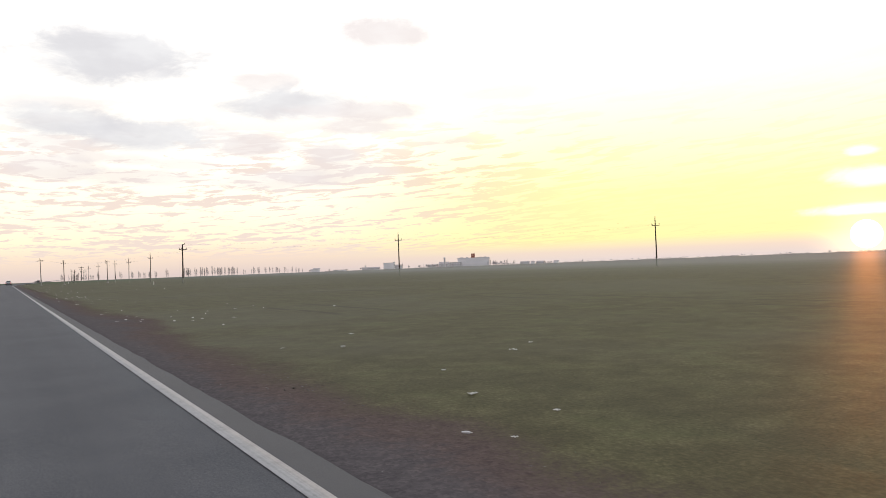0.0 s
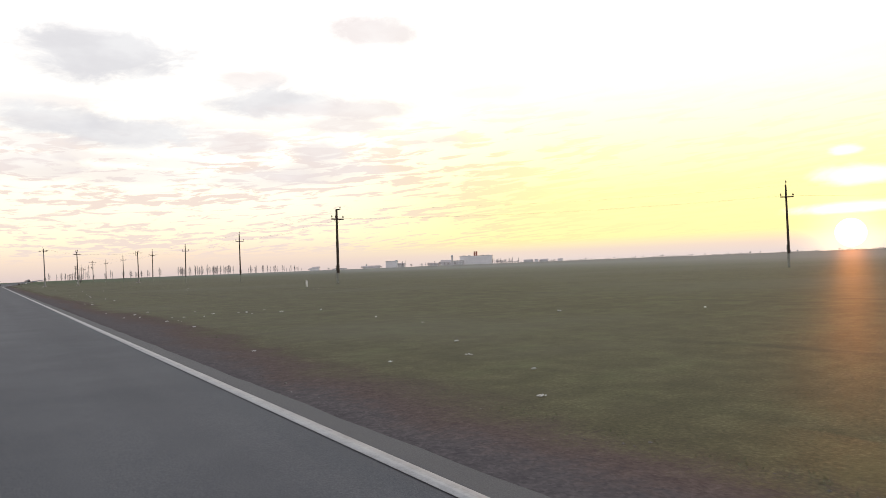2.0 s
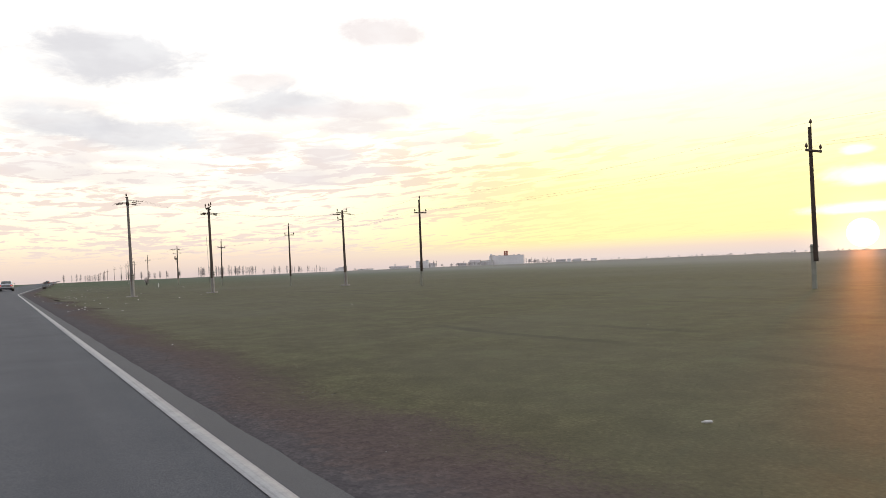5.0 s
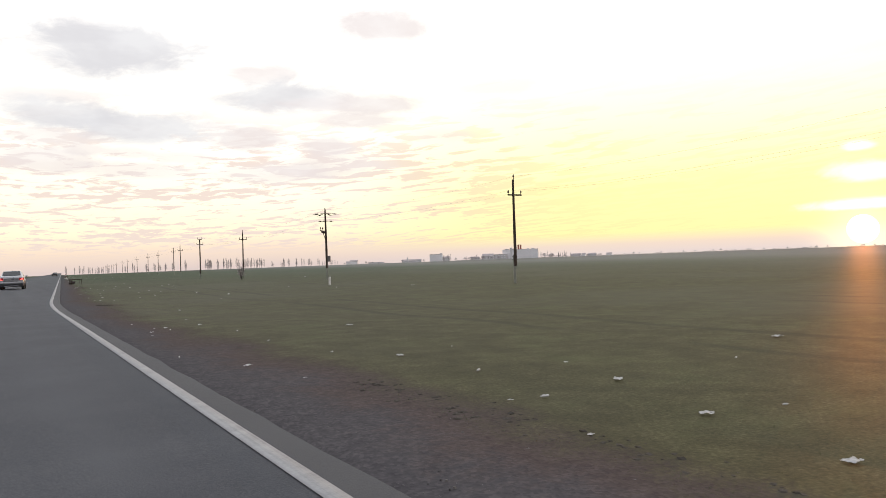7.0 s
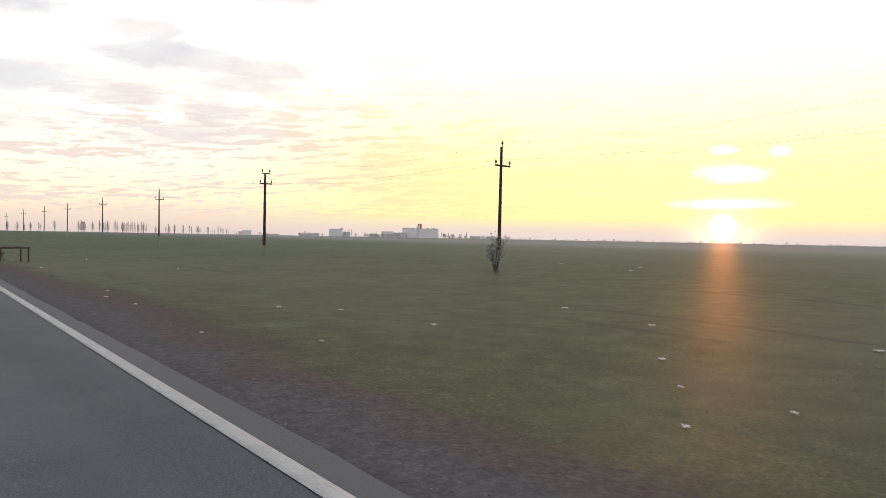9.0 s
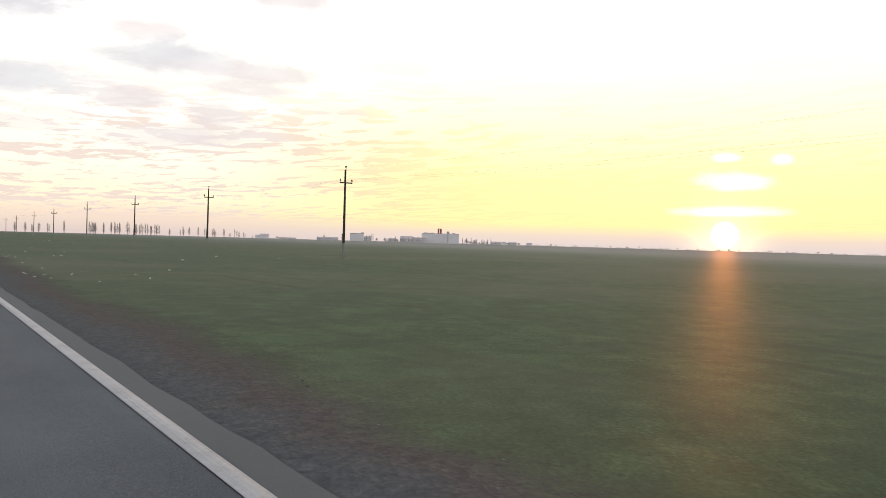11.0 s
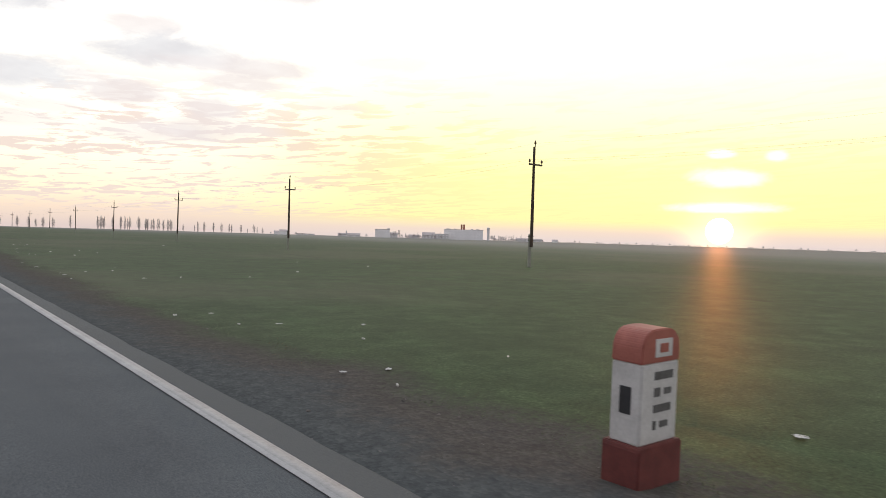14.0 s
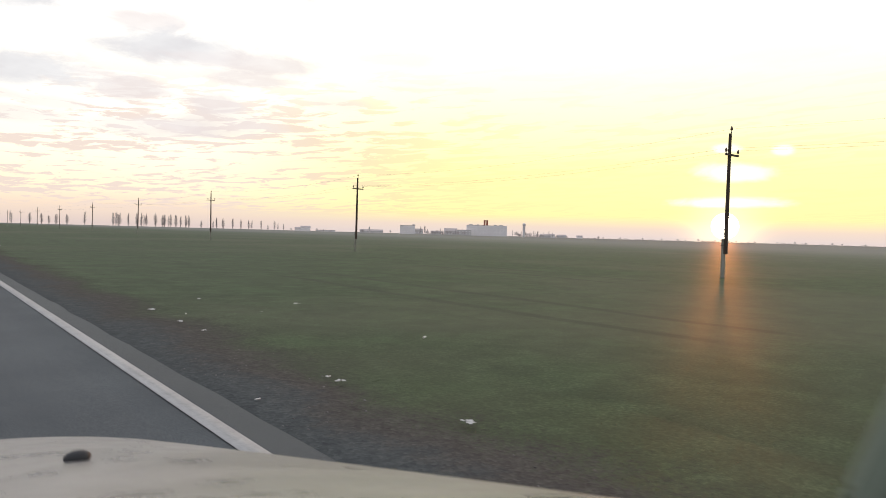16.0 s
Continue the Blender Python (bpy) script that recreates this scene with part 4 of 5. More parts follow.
def crumpled(x, y, turn):
    """Plastic sheeting that the wind has dropped: a long smooth hump with a thin tail and a string of knots."""
    bm = bmesh.new()
    nu, nv, long = 90, 22, 1.55
    grid = []
    for i in range(nu):
        u = i / (nu - 1) * 2 - 1
        rise = min(1.0, max(0.0, (u + 0.85) / 1.15)) ** 0.9 * (1 / (1 + math.exp((u - 0.36) / 0.035)))
        knots = (0.19 * math.exp(-((u - 0.50) / 0.04) ** 2) + 0.06 * math.exp(-((u - 0.61) / 0.05) ** 2) + 0.13 * math.exp(-((u - 0.72) / 0.045) ** 2)
                 + 0.12 * math.exp(-((u - 0.88) / 0.06) ** 2))
        tall = 0.35 * rise + knots + 0.03
        wide = 0.06 + 0.12 * rise + 0.5 * knots
        bow = 0.05 * math.sin(u * 3.0) + 0.03 * noise.noise((u * 3, 1.0, 2.0)) + 0.42 * max(0.0, u - 0.38)
        row = []
        for j in range(nv):
            v = j / (nv - 1) * 2 - 1
            z = tall * max(0.0, 1 - abs(v) ** 2.3) ** 0.75
            fold = 0.035 * noise.noise((u * 7 + v * 1.5, v * 2.2, 5.0)) + 0.016 * abs(noise.noise((u * 19, v * 6 + u * 8, 6.0)))
            ragged = 0.07 * noise.noise((u * 9, 3.0 if v > 0 else 8.0, 1.0)) * v * v
            row.append(bm.verts.new((u * long + 0.03 * noise.noise((u * 8, v * 4, 1)), v * wide + bow + ragged, max(z + fold * min(1.0, z * 9), 0.0) - 0.02)))
        grid.append(row)
    for i in range(nu - 1):
        for j in range(nv - 1):
            bm.faces.new((grid[i][j], grid[i + 1][j], grid[i + 1][j + 1], grid[i][j + 1]))
    me = mesh_of("plastic_sheet", bm, SHEET)
    for f in me.polygons:
        f.use_smooth = True
    ob = new("plastic_sheet", me)
    ob.matrix_basis = pose(x, y, -0.06, 0, 0, turn)
    mod = ob.modifiers.new("thick", "SOLIDIFY")
    mod.thickness = 0.006
    tagged(ob, "long heap of dirty white plastic sheeting on the verge", "plastic sheet")


crumpled(line_x(336.1) + 1.27, 336.1, 88)

# litter: bottles, cups, bags and paper along the verge
def bottle_mesh(seed):
    rnd = random.Random(seed)
    bm = bmesh.new()
    add_lathe(bm, [(0.03, -0.13), (0.04, -0.12), (0.037, -0.02), (0.041, 0.03), (0.036, 0.07), (0.014, 0.12), (0.014, 0.15)], 9, pose(0, 0, 0.035, 90, 0, 0))
    for v in bm.verts:
        v.co += Vector((rnd.uniform(-1, 1), rnd.uniform(-1, 1), rnd.uniform(-1, 1))) * 0.005
    return mesh_of("bottle", bm, LITTER)


def scrap_mesh(seed, name):
    rnd = random.Random(seed)
    bm = bmesh.new()
    n = 7
    g = [[bm.verts.new(((i / n - 0.5) * 0.34 + rnd.uniform(-.02, .02), (j / n - 0.5) * 0.24 + rnd.uniform(-.02, .02),
                        0.01 + 0.06 * max(0, noise.noise((i * 0.45, j * 0.45, seed)) + 0.25))) for j in range(n + 1)] for i in range(n + 1)]
    for i in range(n):
        for j in range(n):
            if rnd.random() > 0.08:
                bm.faces.new((g[i][j], g[i + 1][j], g[i + 1][j + 1], g[i][j + 1]))
    return mesh_of(name, bm, LITTER)


BOTTLES = [bottle_mesh(i) for i in range(3)]
BAGS = [scrap_mesh(10 + i, "plastic_bag") for i in range(4)]
PAPERS = [scrap_mesh(30 + i, "paper_scrap") for i in range(3)]
KINDS = [(BAGS, "plastic_bag", "crumpled white plastic bag lying in the grass", "plastic bag", "litter bags"),
         (BOTTLES, "plastic_bottle", "empty pale plastic bottle lying by the road", "bottle", "litter bottles"),
         (PAPERS, "paper_scrap", "torn scrap of white paper on the ground", "paper", "litter scraps")]
LITTER_N = [0]


def litter(off, y, size=1.0, kind=None):
    n = LITTER_N[0]
    LITTER_N[0] += 1
    meshes, name, label, cat, grp = KINDS[n % 3 if kind is None else kind]
    ob = new(name, meshes[n % len(meshes)])
    x = line_x(y) + off
    z = ground_z(x, y) + roll_of(x, y) - 0.05 * min(max((off - 0.9) / 9.0, 0), 1)
    if off < 1.9:
        z = max(z, -0.03)
    ob.matrix_basis = pose(x, y, z + 0.015, 0, 0, n * 67.0) @ Matrix.Scale(size * (0.9 + 0.3 * math.sin(n * 3.1)), 4)
    tagged(ob, label, cat, grp)


for off, y in ((2.9, -8.5), (2.5, -8.1), (3.3, -7.8), (1.7, -7.7), (3.2, -7.1), (1.2, -7), (1.9, -6.6), (1.5, -6.4), (2.8, -6), (8.3, -5.5), (4, -5.2), (2, -4.9),
               (1.8, -4.4), (6.3, -3.9), (4.4, -3.8), (5.5, -3.2), (3.7, -2.4), (1.3, -2.2), (1.6, -0.8), (2.2, -0), (6.5, 1.7), (4, 9), (1.8, 22.8), (1.9, 23.5),
               (2.7, 24), (1.4, 24.1), (3.1, 24.7), (2.8, 25.6), (3, 26), (2.5, 27), (3.4, 27.8), (2.9, 28.4), (3.4, 28.4), (0.5, 29), (2.4, 31.3), (2.7, 32.9),
               (2, 35.9), (12, 46.2), (5.8, 48.7), (1.9, 52.5), (2.1, 54.7), (1.8, 54.9), (2.2, 55.5), (6.4, 55.7), (4.4, 56.1), (5.3, 56.1)):
    litter(off, y, 0.21 + 0.017 * off)
for off, y in ((3.1, 56.4), (2.6, 56.6), (2.3, 56.8), (4.5, 56.9), (4.3, 57.1), (3.6, 57.3), (1.6, 57.7), (1.2, 57.9), (5.4, 58), (1.7, 59.2), (3.6, 59.6), (2.4, 61),
               (1.2, 61.6), (3.4, 75.9), (15, 77.2), (3.3, 85.4), (1, 86.3), (2.4, 86.5), (2.5, 87), (2, 87.2), (3.5, 87.7), (3.5, 87.8), (2.2, 88.7), (1.3, 89),
               (3, 89.2), (3, 90.9), (0.9, 91.4), (10.7, 92.1), (0.8, 93.3), (2.8, 93.9), (4, 94.7), (12, 97.6), (4.1, 103), (2.2, 103), (6.6, 106.5), (5.3, 110.7),
               (3, 168.4), (3.9, 169.6), (2.4, 169.6), (1.9, 170.5), (1.8, 171.4), (1.4, 171.4), (7.6, 171.8), (2.1, 172), (1.2, 172.3), (5.9, 173)):
    litter(off, y, 0.21 + 0.017 * off)
for off, y in ((3.3, 174.4), (1.9, 174.8), (2.3, 174.9), (9.6, 175.2), (0.8, 177.1), (4, 178), (4.7, 180.1), (2.9, 180.8), (3, 182.5), (6.8, 182.8), (2.7, 183.9), (3.8, 185),
               (3.1, 185.2), (2, 185.3), (2.6, 186.5), (2.3, 186.6), (3.7, 186.7), (5.7, 186.8), (7.9, 187.7), (4.1, 187.9), (3, 188.1), (1.3, 188.9), (3, 189.9), (4, 190.2),
               (1.1, 190.3), (2.5, 191), (0.6, 191.8), (2.3, 193.2), (4.4, 194.6), (2.4, 195.4), (2.2, 197.6), (2.3, 199.4), (3, 203.6), (5.9, 210.4), (16.3, 213.4), (2.3, 214.1),
               (1.8, 214.5), (1.6, 214.5), (7.3, 215.2), (3.5, 215.9), (4.4, 218.3), (1.5, 218.5), (2.1, 218.8), (1.4, 218.9), (6.6, 219.8), (12, 221.2)):
    litter(off, y, 0.21 + 0.017 * off)
for off, y in ((2.2, 222.5), (5.3, 223.6), (4.2, 224), (2.8, 232.5), (3.6, 235.7), (2.6, 236), (7.6, 236.4), (3.7, 236.7), (4.8, 237.6), (7.2, 239.3), (2.3, 240.6), (4.4, 241.1),
               (8, 241.7), (1.3, 241.8), (4.2, 243.4), (3.5, 244.3), (1.5, 245.6), (1.4, 247.2), (1.7, 248.5), (22.3, 250.3), (25.6, 252.1), (25.1, 256.6), (5.8, 257.1), (2, 258.8),
               (2.6, 324.7), (4.1, 325.7), (1.7, 325.8), (1.4, 326.4), (1.7, 327.2), (1.8, 327.5), (4.2, 327.6), (2.5, 327.8), (1.4, 327.8), (1.4, 328.1), (2.6, 328.2), (1.4, 328.5),
               (3.1, 329.7), (5.9, 330), (2.4, 331.6), (2.3, 331.6), (10.6, 332.7), (2.2, 335.5), (3, 340.1), (9.6, 340.2), (2.6, 341), (1.8, 341.3)):
    litter(off, y, 0.21 + 0.017 * off)
for off, y in ((2.8, 342.7), (2.4, 342.7), (1, 343.6), (1.7, 343.7), (16.5, 343.8), (1.6, 344.3), (2.7, 344.4), (5, 344.8), (1, 344.8), (4.7, 345), (3.7, 345.4), (1.6, 345.5),
               (2.6, 346.1), (13.5, 346.2), (1.3, 347.4), (4.2, 351), (2.7, 351.2), (6.2, 351.2), (3.3, 354.3), (3.1, 356.6), (12.7, 356.9), (1.3, 357.5), (2.1, 358), (3.4, 360.1),
               (1.5, 360.6), (5.8, 360.8), (2.9, 362.8), (1.4, 365.9), (5.1, 370.6), (4.4, 373.9), (4.2, 376.9), (2.3, 391.3), (2.2, 391.4), (2.3, 391.4), (1.4, 392), (6.7, 392),
               (2.3, 392), (1.8, 393.5), (4.6, 394), (1.6, 394.7), (1.9, 394.7), (2.7, 395.8), (2.7, 396.2), (2.7, 396.3), (3.2, 397.1), (1.4, 397.7)):
    litter(off, y, 0.21 + 0.017 * off)
for off, y in ((1.4, 397.9), (4.9, 398), (7, 398.3), (2.1, 398.6), (5.3, 398.9), (12, 399.2), (5.2, 399.9), (15.2, 400.2), (12.9, 401.8), (4.2, 402.5), (3.1, 407.3), (3.5, 410.5),
               (3.2, 423.1), (1.6, 423.2), (4.2, 423.4), (6.1, 423.4), (1.7, 424.6), (1.7, 425.2), (8.7, 425.6), (2.5, 426.2), (3.3, 426.7), (3.7, 428.1), (1.6, 428.2), (13.6, 428.9),
               (1.6, 431), (12.2, 432.5), (4.5, 438.5), (2.7, 441.3), (1.9, 441.8), (4.5, 453.3), (4, 453.8), (4.4, 454.6), (0.5, 454.6), (1.4, 454.7), (1.6, 454.7), (4.9, 455.2),
               (0.8, 455.7), (1.5, 456.5), (2.8, 456.9), (5.6, 457.5), (14.1, 458), (1.3, 459.2), (1.2, 459.2), (5.1, 459.9), (2, 460.4), (4.5, 460.5)):
    litter(off, y, 0.21 + 0.017 * off)
for off, y in ((1.4, 462.5), (2.7, 465.2), (1.4, 468)):
    litter(off, y, 0.21 + 0.017 * off)
for off, y in ((1.6, -24.5), (1.4, -24.2), (2.5, -23.9), (2.4, -22.8), (3, -21.3), (4.8, -20.3), (5.6, -19.7), (3.2, -17.9), (2.4, -17.3), (4.3, -15.8), (3.1, -10.9), (4.1, -8.2),
               (6.5, -2), (1.4, 9.2), (1.5, 9.5), (2.3, 10.6), (2.2, 11), (1.7, 13.6), (2.5, 13.8), (3.8, 14.1), (3.8, 14.7), (3.6, 15.7), (1.8, 16.2), (1.1, 16.3),
               (3.2, 17.1), (1.1, 17.3), (2.8, 19.3), (2.6, 19.5), (1.8, 21.1), (2.9, 21.9), (2.2, 40.6), (3.2, 41.9), (3.4, 43.5), (2.3, 43.7), (4.2, 45), (1.3, 46.2),
               (9.8, 48.8), (6, 51.3), (1.8, 70.9), (1.9, 71.8), (1.6, 72), (2.3, 75.4), (0.9, 75.9), (15.7, 78.2), (2, 78.3), (6.1, 78.4)):
    litter(off, y, 0.21 + 0.017 * off)
for off, y in ((3.5, 80.3), (3.9, 92.3), (0.9, 159.1), (1.6, 159.5), (2.4, 160.2), (2.3, 160.4), (1.6, 160.6), (2.5, 160.7), (1.4, 160.8), (1.6, 161.8), (1.8, 162.7), (1.5, 164.1),
               (1.9, 164.2), (1.6, 164.8), (3.8, 165.3), (1.7, 166.2), (1.4, 167.1), (1.6, 169.2), (5.3, 171.6), (0.9, 195.6), (1, 196.3), (1.4, 196.6), (1.4, 197.1), (1.2, 197.2),
               (1, 198.8), (13.1, 216.1), (1.3, 225.1), (1.5, 225.6), (4, 225.8), (2.3, 225.9), (5, 226.8), (2.7, 227.7), (1.7, 229), (7.3, 232.5), (2.3, 378), (1, 378),
               (1.8, 379.3), (1.4, 380.1), (3.9, 380.6), (1.4, 380.9), (1.6, 382.7), (1.8, 382.8), (3.1, 383), (3.4, 384.4), (2.7, 384.7), (4.3, 384.7)):
    litter(off, y, 0.21 + 0.017 * off)
for off, y in ((3.6, 385.5), (2.4, 385.8), (1.6, 409.9), (2, 410.6), (1.5, 410.6), (2.8, 412.3), (3.5, 413.4), (2.5, 414), (2, 414.2), (1.5, 415.3), (2.1, 415.5), (1.4, 438.2),
               (3, 438.5), (1.5, 439.2), (2.9, 439.3), (1.4, 439.8), (6.1, 441.8), (4.2, 442.5), (5.9, 445), (3.2, 445.6), (0.5, 469.3), (1.3, 469.5), (1.3, 469.7), (3.4, 471.1),
               (1.3, 472.7), (1.3, 473.6), (1.6, 474.3), (3.7, 475.1), (2.5, 476.4)):
    litter(off, y, 0.21 + 0.017 * off)
scatter = random.Random(8)
for i in range(26):
    litter(0.9 + scatter.random() ** 1.6 * 9, scatter.choice((scatter.uniform(112, 164), scatter.uniform(262, 322), scatter.uniform(470, 540))), scatter.uniform(0.16, 0.28))


# ---------------------------------------------------------------- plants and gravel
def blades(name, count, off0, off1, mat, tall, wide, seed, label, category, lean=0.5, edge=1.0, y0=-30, y1=510):
    """Clumps of three narrow blades each."""
    rnd = np.random.default_rng(seed)
    off, y = off0 + rnd.random(count) ** edge * (off1 - off0), rnd.uniform(y0, y1, count)
    thin = np.sin(off * 1.9 + 3 * np.sin(y * 0.31 + seed)) * np.sin(y * 0.83 + off) + rnd.random(count) * 1.6
    off, y = off[thin > 0.35], y[thin > 0.35]
    off, y = np.repeat(off, 3), np.repeat(y, 3)
    n = len(y)
    lx = np.interp(y, steps(-90, 570, 1.0), [line_x(v) for v in steps(-90, 570, 1.0)])
    x = lx + off
    z = -0.05 - FALL * np.maximum(0, off - 30) + roll_of(x, y) - 0.05 * np.clip((off - 0.9) / 9.0, 0, 1)
    z = np.where(off < 1.8, np.maximum(z, -0.05), z)
    a, h = rnd.random(n) * 6.283, tall * rnd.uniform(0.4, 1.2, n)
    w = wide * rnd.uniform(0.6, 1.4, n)
    bx, by = x + rnd.normal(size=n) * 0.05, y + rnd.normal(size=n) * 0.05
    c, s, bend = np.cos(a), np.sin(a), rnd.random(n) * 6.283
    v = np.empty((n, 3, 3))
    v[:, 0] = np.stack([bx - w * c, by - w * s, z - 0.015], 1)
    v[:, 1] = np.stack([bx + w * c, by + w * s, z - 0.015], 1)
    v[:, 2] = np.stack([bx + lean * h * np.sin(bend), by + lean * h * np.cos(bend), z + h], 1)
    flat(name, v.reshape(-1, 3).tolist(), np.arange(n * 3).reshape(-1, 3).tolist(), mat, label, category, "stuff")


blades("wheat_grass", 190000, 1.6, 13.0, GRASS, 0.014, 0.0035, 11, "short green blades of young wheat", "grass", 1.0, edge=1.5)
blades("dry_grass", 9000, 0.7, 2.4, DRY, 0.020, 0.003, 12, "dry brownish grass tufts along the verge", "grass", 1.0)
blades("verge_weeds", 14000, 0.9, 2.4, GRASS, 0.014, 0.004, 13, "low green weeds along the verge", "weeds", 1.0)


def gravel():
    rnd = np.random.default_rng(3)
    verts, faces = [], []
    for i in range(48000):
        y, off = rnd.uniform(-30, 510), 0.34 + rnd.random() ** 1.5 * 1.3
        s = 0.0035 + 0.008 * rnd.random() ** 3
        x = line_x(y) + off
        z = -0.044 + 0.02 * min(off - 0.34, 0.4) - 0.04 * max(0.0, off - 0.9)
        n = len(verts)
        a = rnd.random() * 6.28
        for ring, h in ((1.0, 0.0), (0.6, rnd.uniform(0.5, 0.9))):
            for k in range(5):
                q = s * ring * rnd.uniform(0.75, 1.25)
                verts.append((x + q * math.cos(a + k * 1.2566), y + q * math.sin(a + k * 1.2566), z + s * h))
        for k in range(5):
            m = (k + 1) % 5
            faces.append((n + k, n + m, n + 5 + m, n + 5 + k))
        faces.append((n + 5, n + 6, n + 7, n + 8, n + 9))
    flat("gravel", verts, faces, STONES, "loose grey gravel along the asphalt edge", "gravel", "stuff")


gravel()


def clods():
    """Crumbs of dry earth and stones along the outer verge."""
    rnd = np.random.default_rng(17)
    verts, faces = [], []
    for i in range(9000):
        y, off = rnd.uniform(-30, 510), 0.6 + rnd.random() ** 0.8 * 1.3
        if math.sin(y * 0.19) + math.sin(y * 0.067 + 1.0) + rnd.random() * 1.6 < 0.6:
            continue
        s = 0.005 + 0.017 * rnd.random() ** 4
        x = line_x(y) + off
        z = -0.03 - 0.03 * max(0.0, off - 0.6)
        n = len(verts)
        a = rnd.random() * 6.28
        for ring, h in ((1.0, -0.3), (0.75, 0.45)):
            for k in range(5):
                q = s * ring * rnd.uniform(0.7, 1.3)
                verts.append((x + q * math.cos(a + k * 1.2566), y + q * math.sin(a + k * 1.2566), z + s * (h + rnd.uniform(-0.2, 0.2))))
        verts.append((x, y, z + s * 0.75))
        for k in range(5):
            m = (k + 1) % 5
            faces += [(n + k, n + m, n + 5 + m, n + 5 + k), (n + 5 + k, n + 5 + m, n + 10)]
    flat("earth_clods", verts, faces, CLODS, "scattered clods of dry earth on the verge", "clods", "stuff")


clods()


# ---------------------------------------------------------------- far trees
def poplar(seed, tall, wide):
    rnd = random.Random(seed)
    p = thing("poplar", "bare columnar poplar far across the field", "tree", None, "row of poplars")
    tr, cr = bmesh.new(), bmesh.new()
    add_cone(tr, tall * 0.018, tall * 0.004, (0, 0, -1), (0, 0, tall), 7)
    part("trunk", tr, HAZE_PALE_BARK, p)
    for i in range(80):
        f = rnd.uniform(0.10, 0.97) ** 0.9
        a = rnd.uniform(0, 6.28)
        spread = wide * (0.35 + 0.65 * math.sin(min(f * 1.25, 1.0) * 3.0)) * rnd.uniform(0.4, 1.0)
        s = Vector((0, 0, tall * f))
        e = s + Vector((math.cos(a) * spread, math.sin(a) * spread, tall * rnd.uniform(0.06, 0.16)))
        add_cone(cr, 0.075, 0.03, s, e, 3, False)
        for k in range(2):
            q = s.lerp(e, rnd.uniform(0.3, 1.0))
            add_cone(cr, 0.05, 0.02, q, q + Vector((rnd.uniform(-.5, .5), rnd.uniform(-.5, .5), rnd.uniform(.6, 1.8))), 3, False)
    part("crown", cr, HAZE_PALE_TWIGS, p)
    return p


def round_tree(seed, tall, wide):
    rnd = random.Random(seed)
    p = thing("tree", "bare spreading tree among the village houses", "tree", None, "village trees")
    tr, cr = bmesh.new(), bmesh.new()
    add_cone(tr, tall * 0.03, tall * 0.012, (0, 0, -1), (0, 0, tall * 0.5), 7)
    for i in range(6):
        a = i * 1.05 + rnd.random()
        add_cone(tr, tall * 0.012, tall * 0.003, (0, 0, tall * rnd.uniform(.25, .45)), (math.cos(a) * wide * .6, math.sin(a) * wide * .6, tall * rnd.uniform(.6, .95)), 5)
    part("trunk", tr, HAZE_PALE_BARK, p)
    for i in range(300):
        a, b, r = rnd.uniform(0, 6.28), rnd.uniform(-0.5, 1.5), rnd.uniform(0.3, 1.0)
        c = Vector((math.cos(a) * math.cos(b) * wide * r, math.sin(a) * math.cos(b) * wide * r, tall * 0.48 + math.sin(b) * tall * 0.5 * r))
        d = Vector((rnd.uniform(-1, 1), rnd.uniform(-1, 1), rnd.uniform(-.3, 1))) * tall * 0.13
        add_cone(cr, 0.09, 0.03, c - d * 0.5, c + d, 3, False)
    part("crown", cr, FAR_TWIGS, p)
    return p


def to_far(ob, az, dist, turn=0.0, size=1.0):
    x, y, z = compass(az, dist)
    return copy_thing(ob, pose(x, y, z, 0, 0, turn) @ Matrix.Scale(size, 4))


def at_far(ob, az, dist, turn=0.0):
    x, y, z = compass(az, dist)
    ob.matrix_basis = pose(x, y, z, 0, 0, turn)
    return ob


tall_poplars = [at_far(poplar(i, 15.5, 2.2 + 0.6 * i), az, 1120, 40 * i) for i, az in enumerate((16.2, 17.9, 19.6))]
rnd = random.Random(21)
for az, size in ((9.45, 1.05), (10.61, .95), (11.3, .9), (11.73, .8), (12.25, .95), (12.84, .9), (14.01, 1.05), (15.82, 1.15), (16.02, 1.2), (16.29, 1.1), (16.85, 1.1), (17.45, 1.2), (17.73, 1.1),
                 (18.05, 1.2), (18.67, 1.2), (19.2, 1.15), (19.32, 1.1), (19.74, 1.2), (20.07, 1.1), (20.44, 1.05), (20.78, 1.05), (20.99, 1.1), (21.92, .7), (22.78, .7), (23.0, .95), (23.52, 1.0),
                 (24.21, .95), (24.78, .9), (25.4, .85), (25.62, .8), (26.29, .85), (26.83, .5), (27.28, .85), (27.59, .6), (28.0, .6), (38.75, .7), (39.1, .8)):
    to_far(rnd.choice(tall_poplars), az, 1120 + rnd.uniform(-15, 25), rnd.uniform(0, 360), size * rnd.uniform(.94, 1.06))
    to_far(rnd.choice(tall_poplars), az + rnd.uniform(-.09, .09), 1150 + rnd.uniform(0, 30), rnd.uniform(0, 360), size * rnd.uniform(.8, 1.0))
for i in range(16):
    to_far(rnd.choice(tall_poplars), rnd.uniform(3.7, 9.0), 1150 + rnd.uniform(-60, 250), rnd.uniform(0, 360), rnd.uniform(.6, 1.0))
oaks = [at_far(round_tree(40 + i, 9.0, 4.0 + i), az, 1350, 30 * i) for i, az in enumerate((40.2, 41.3, 47.6))]
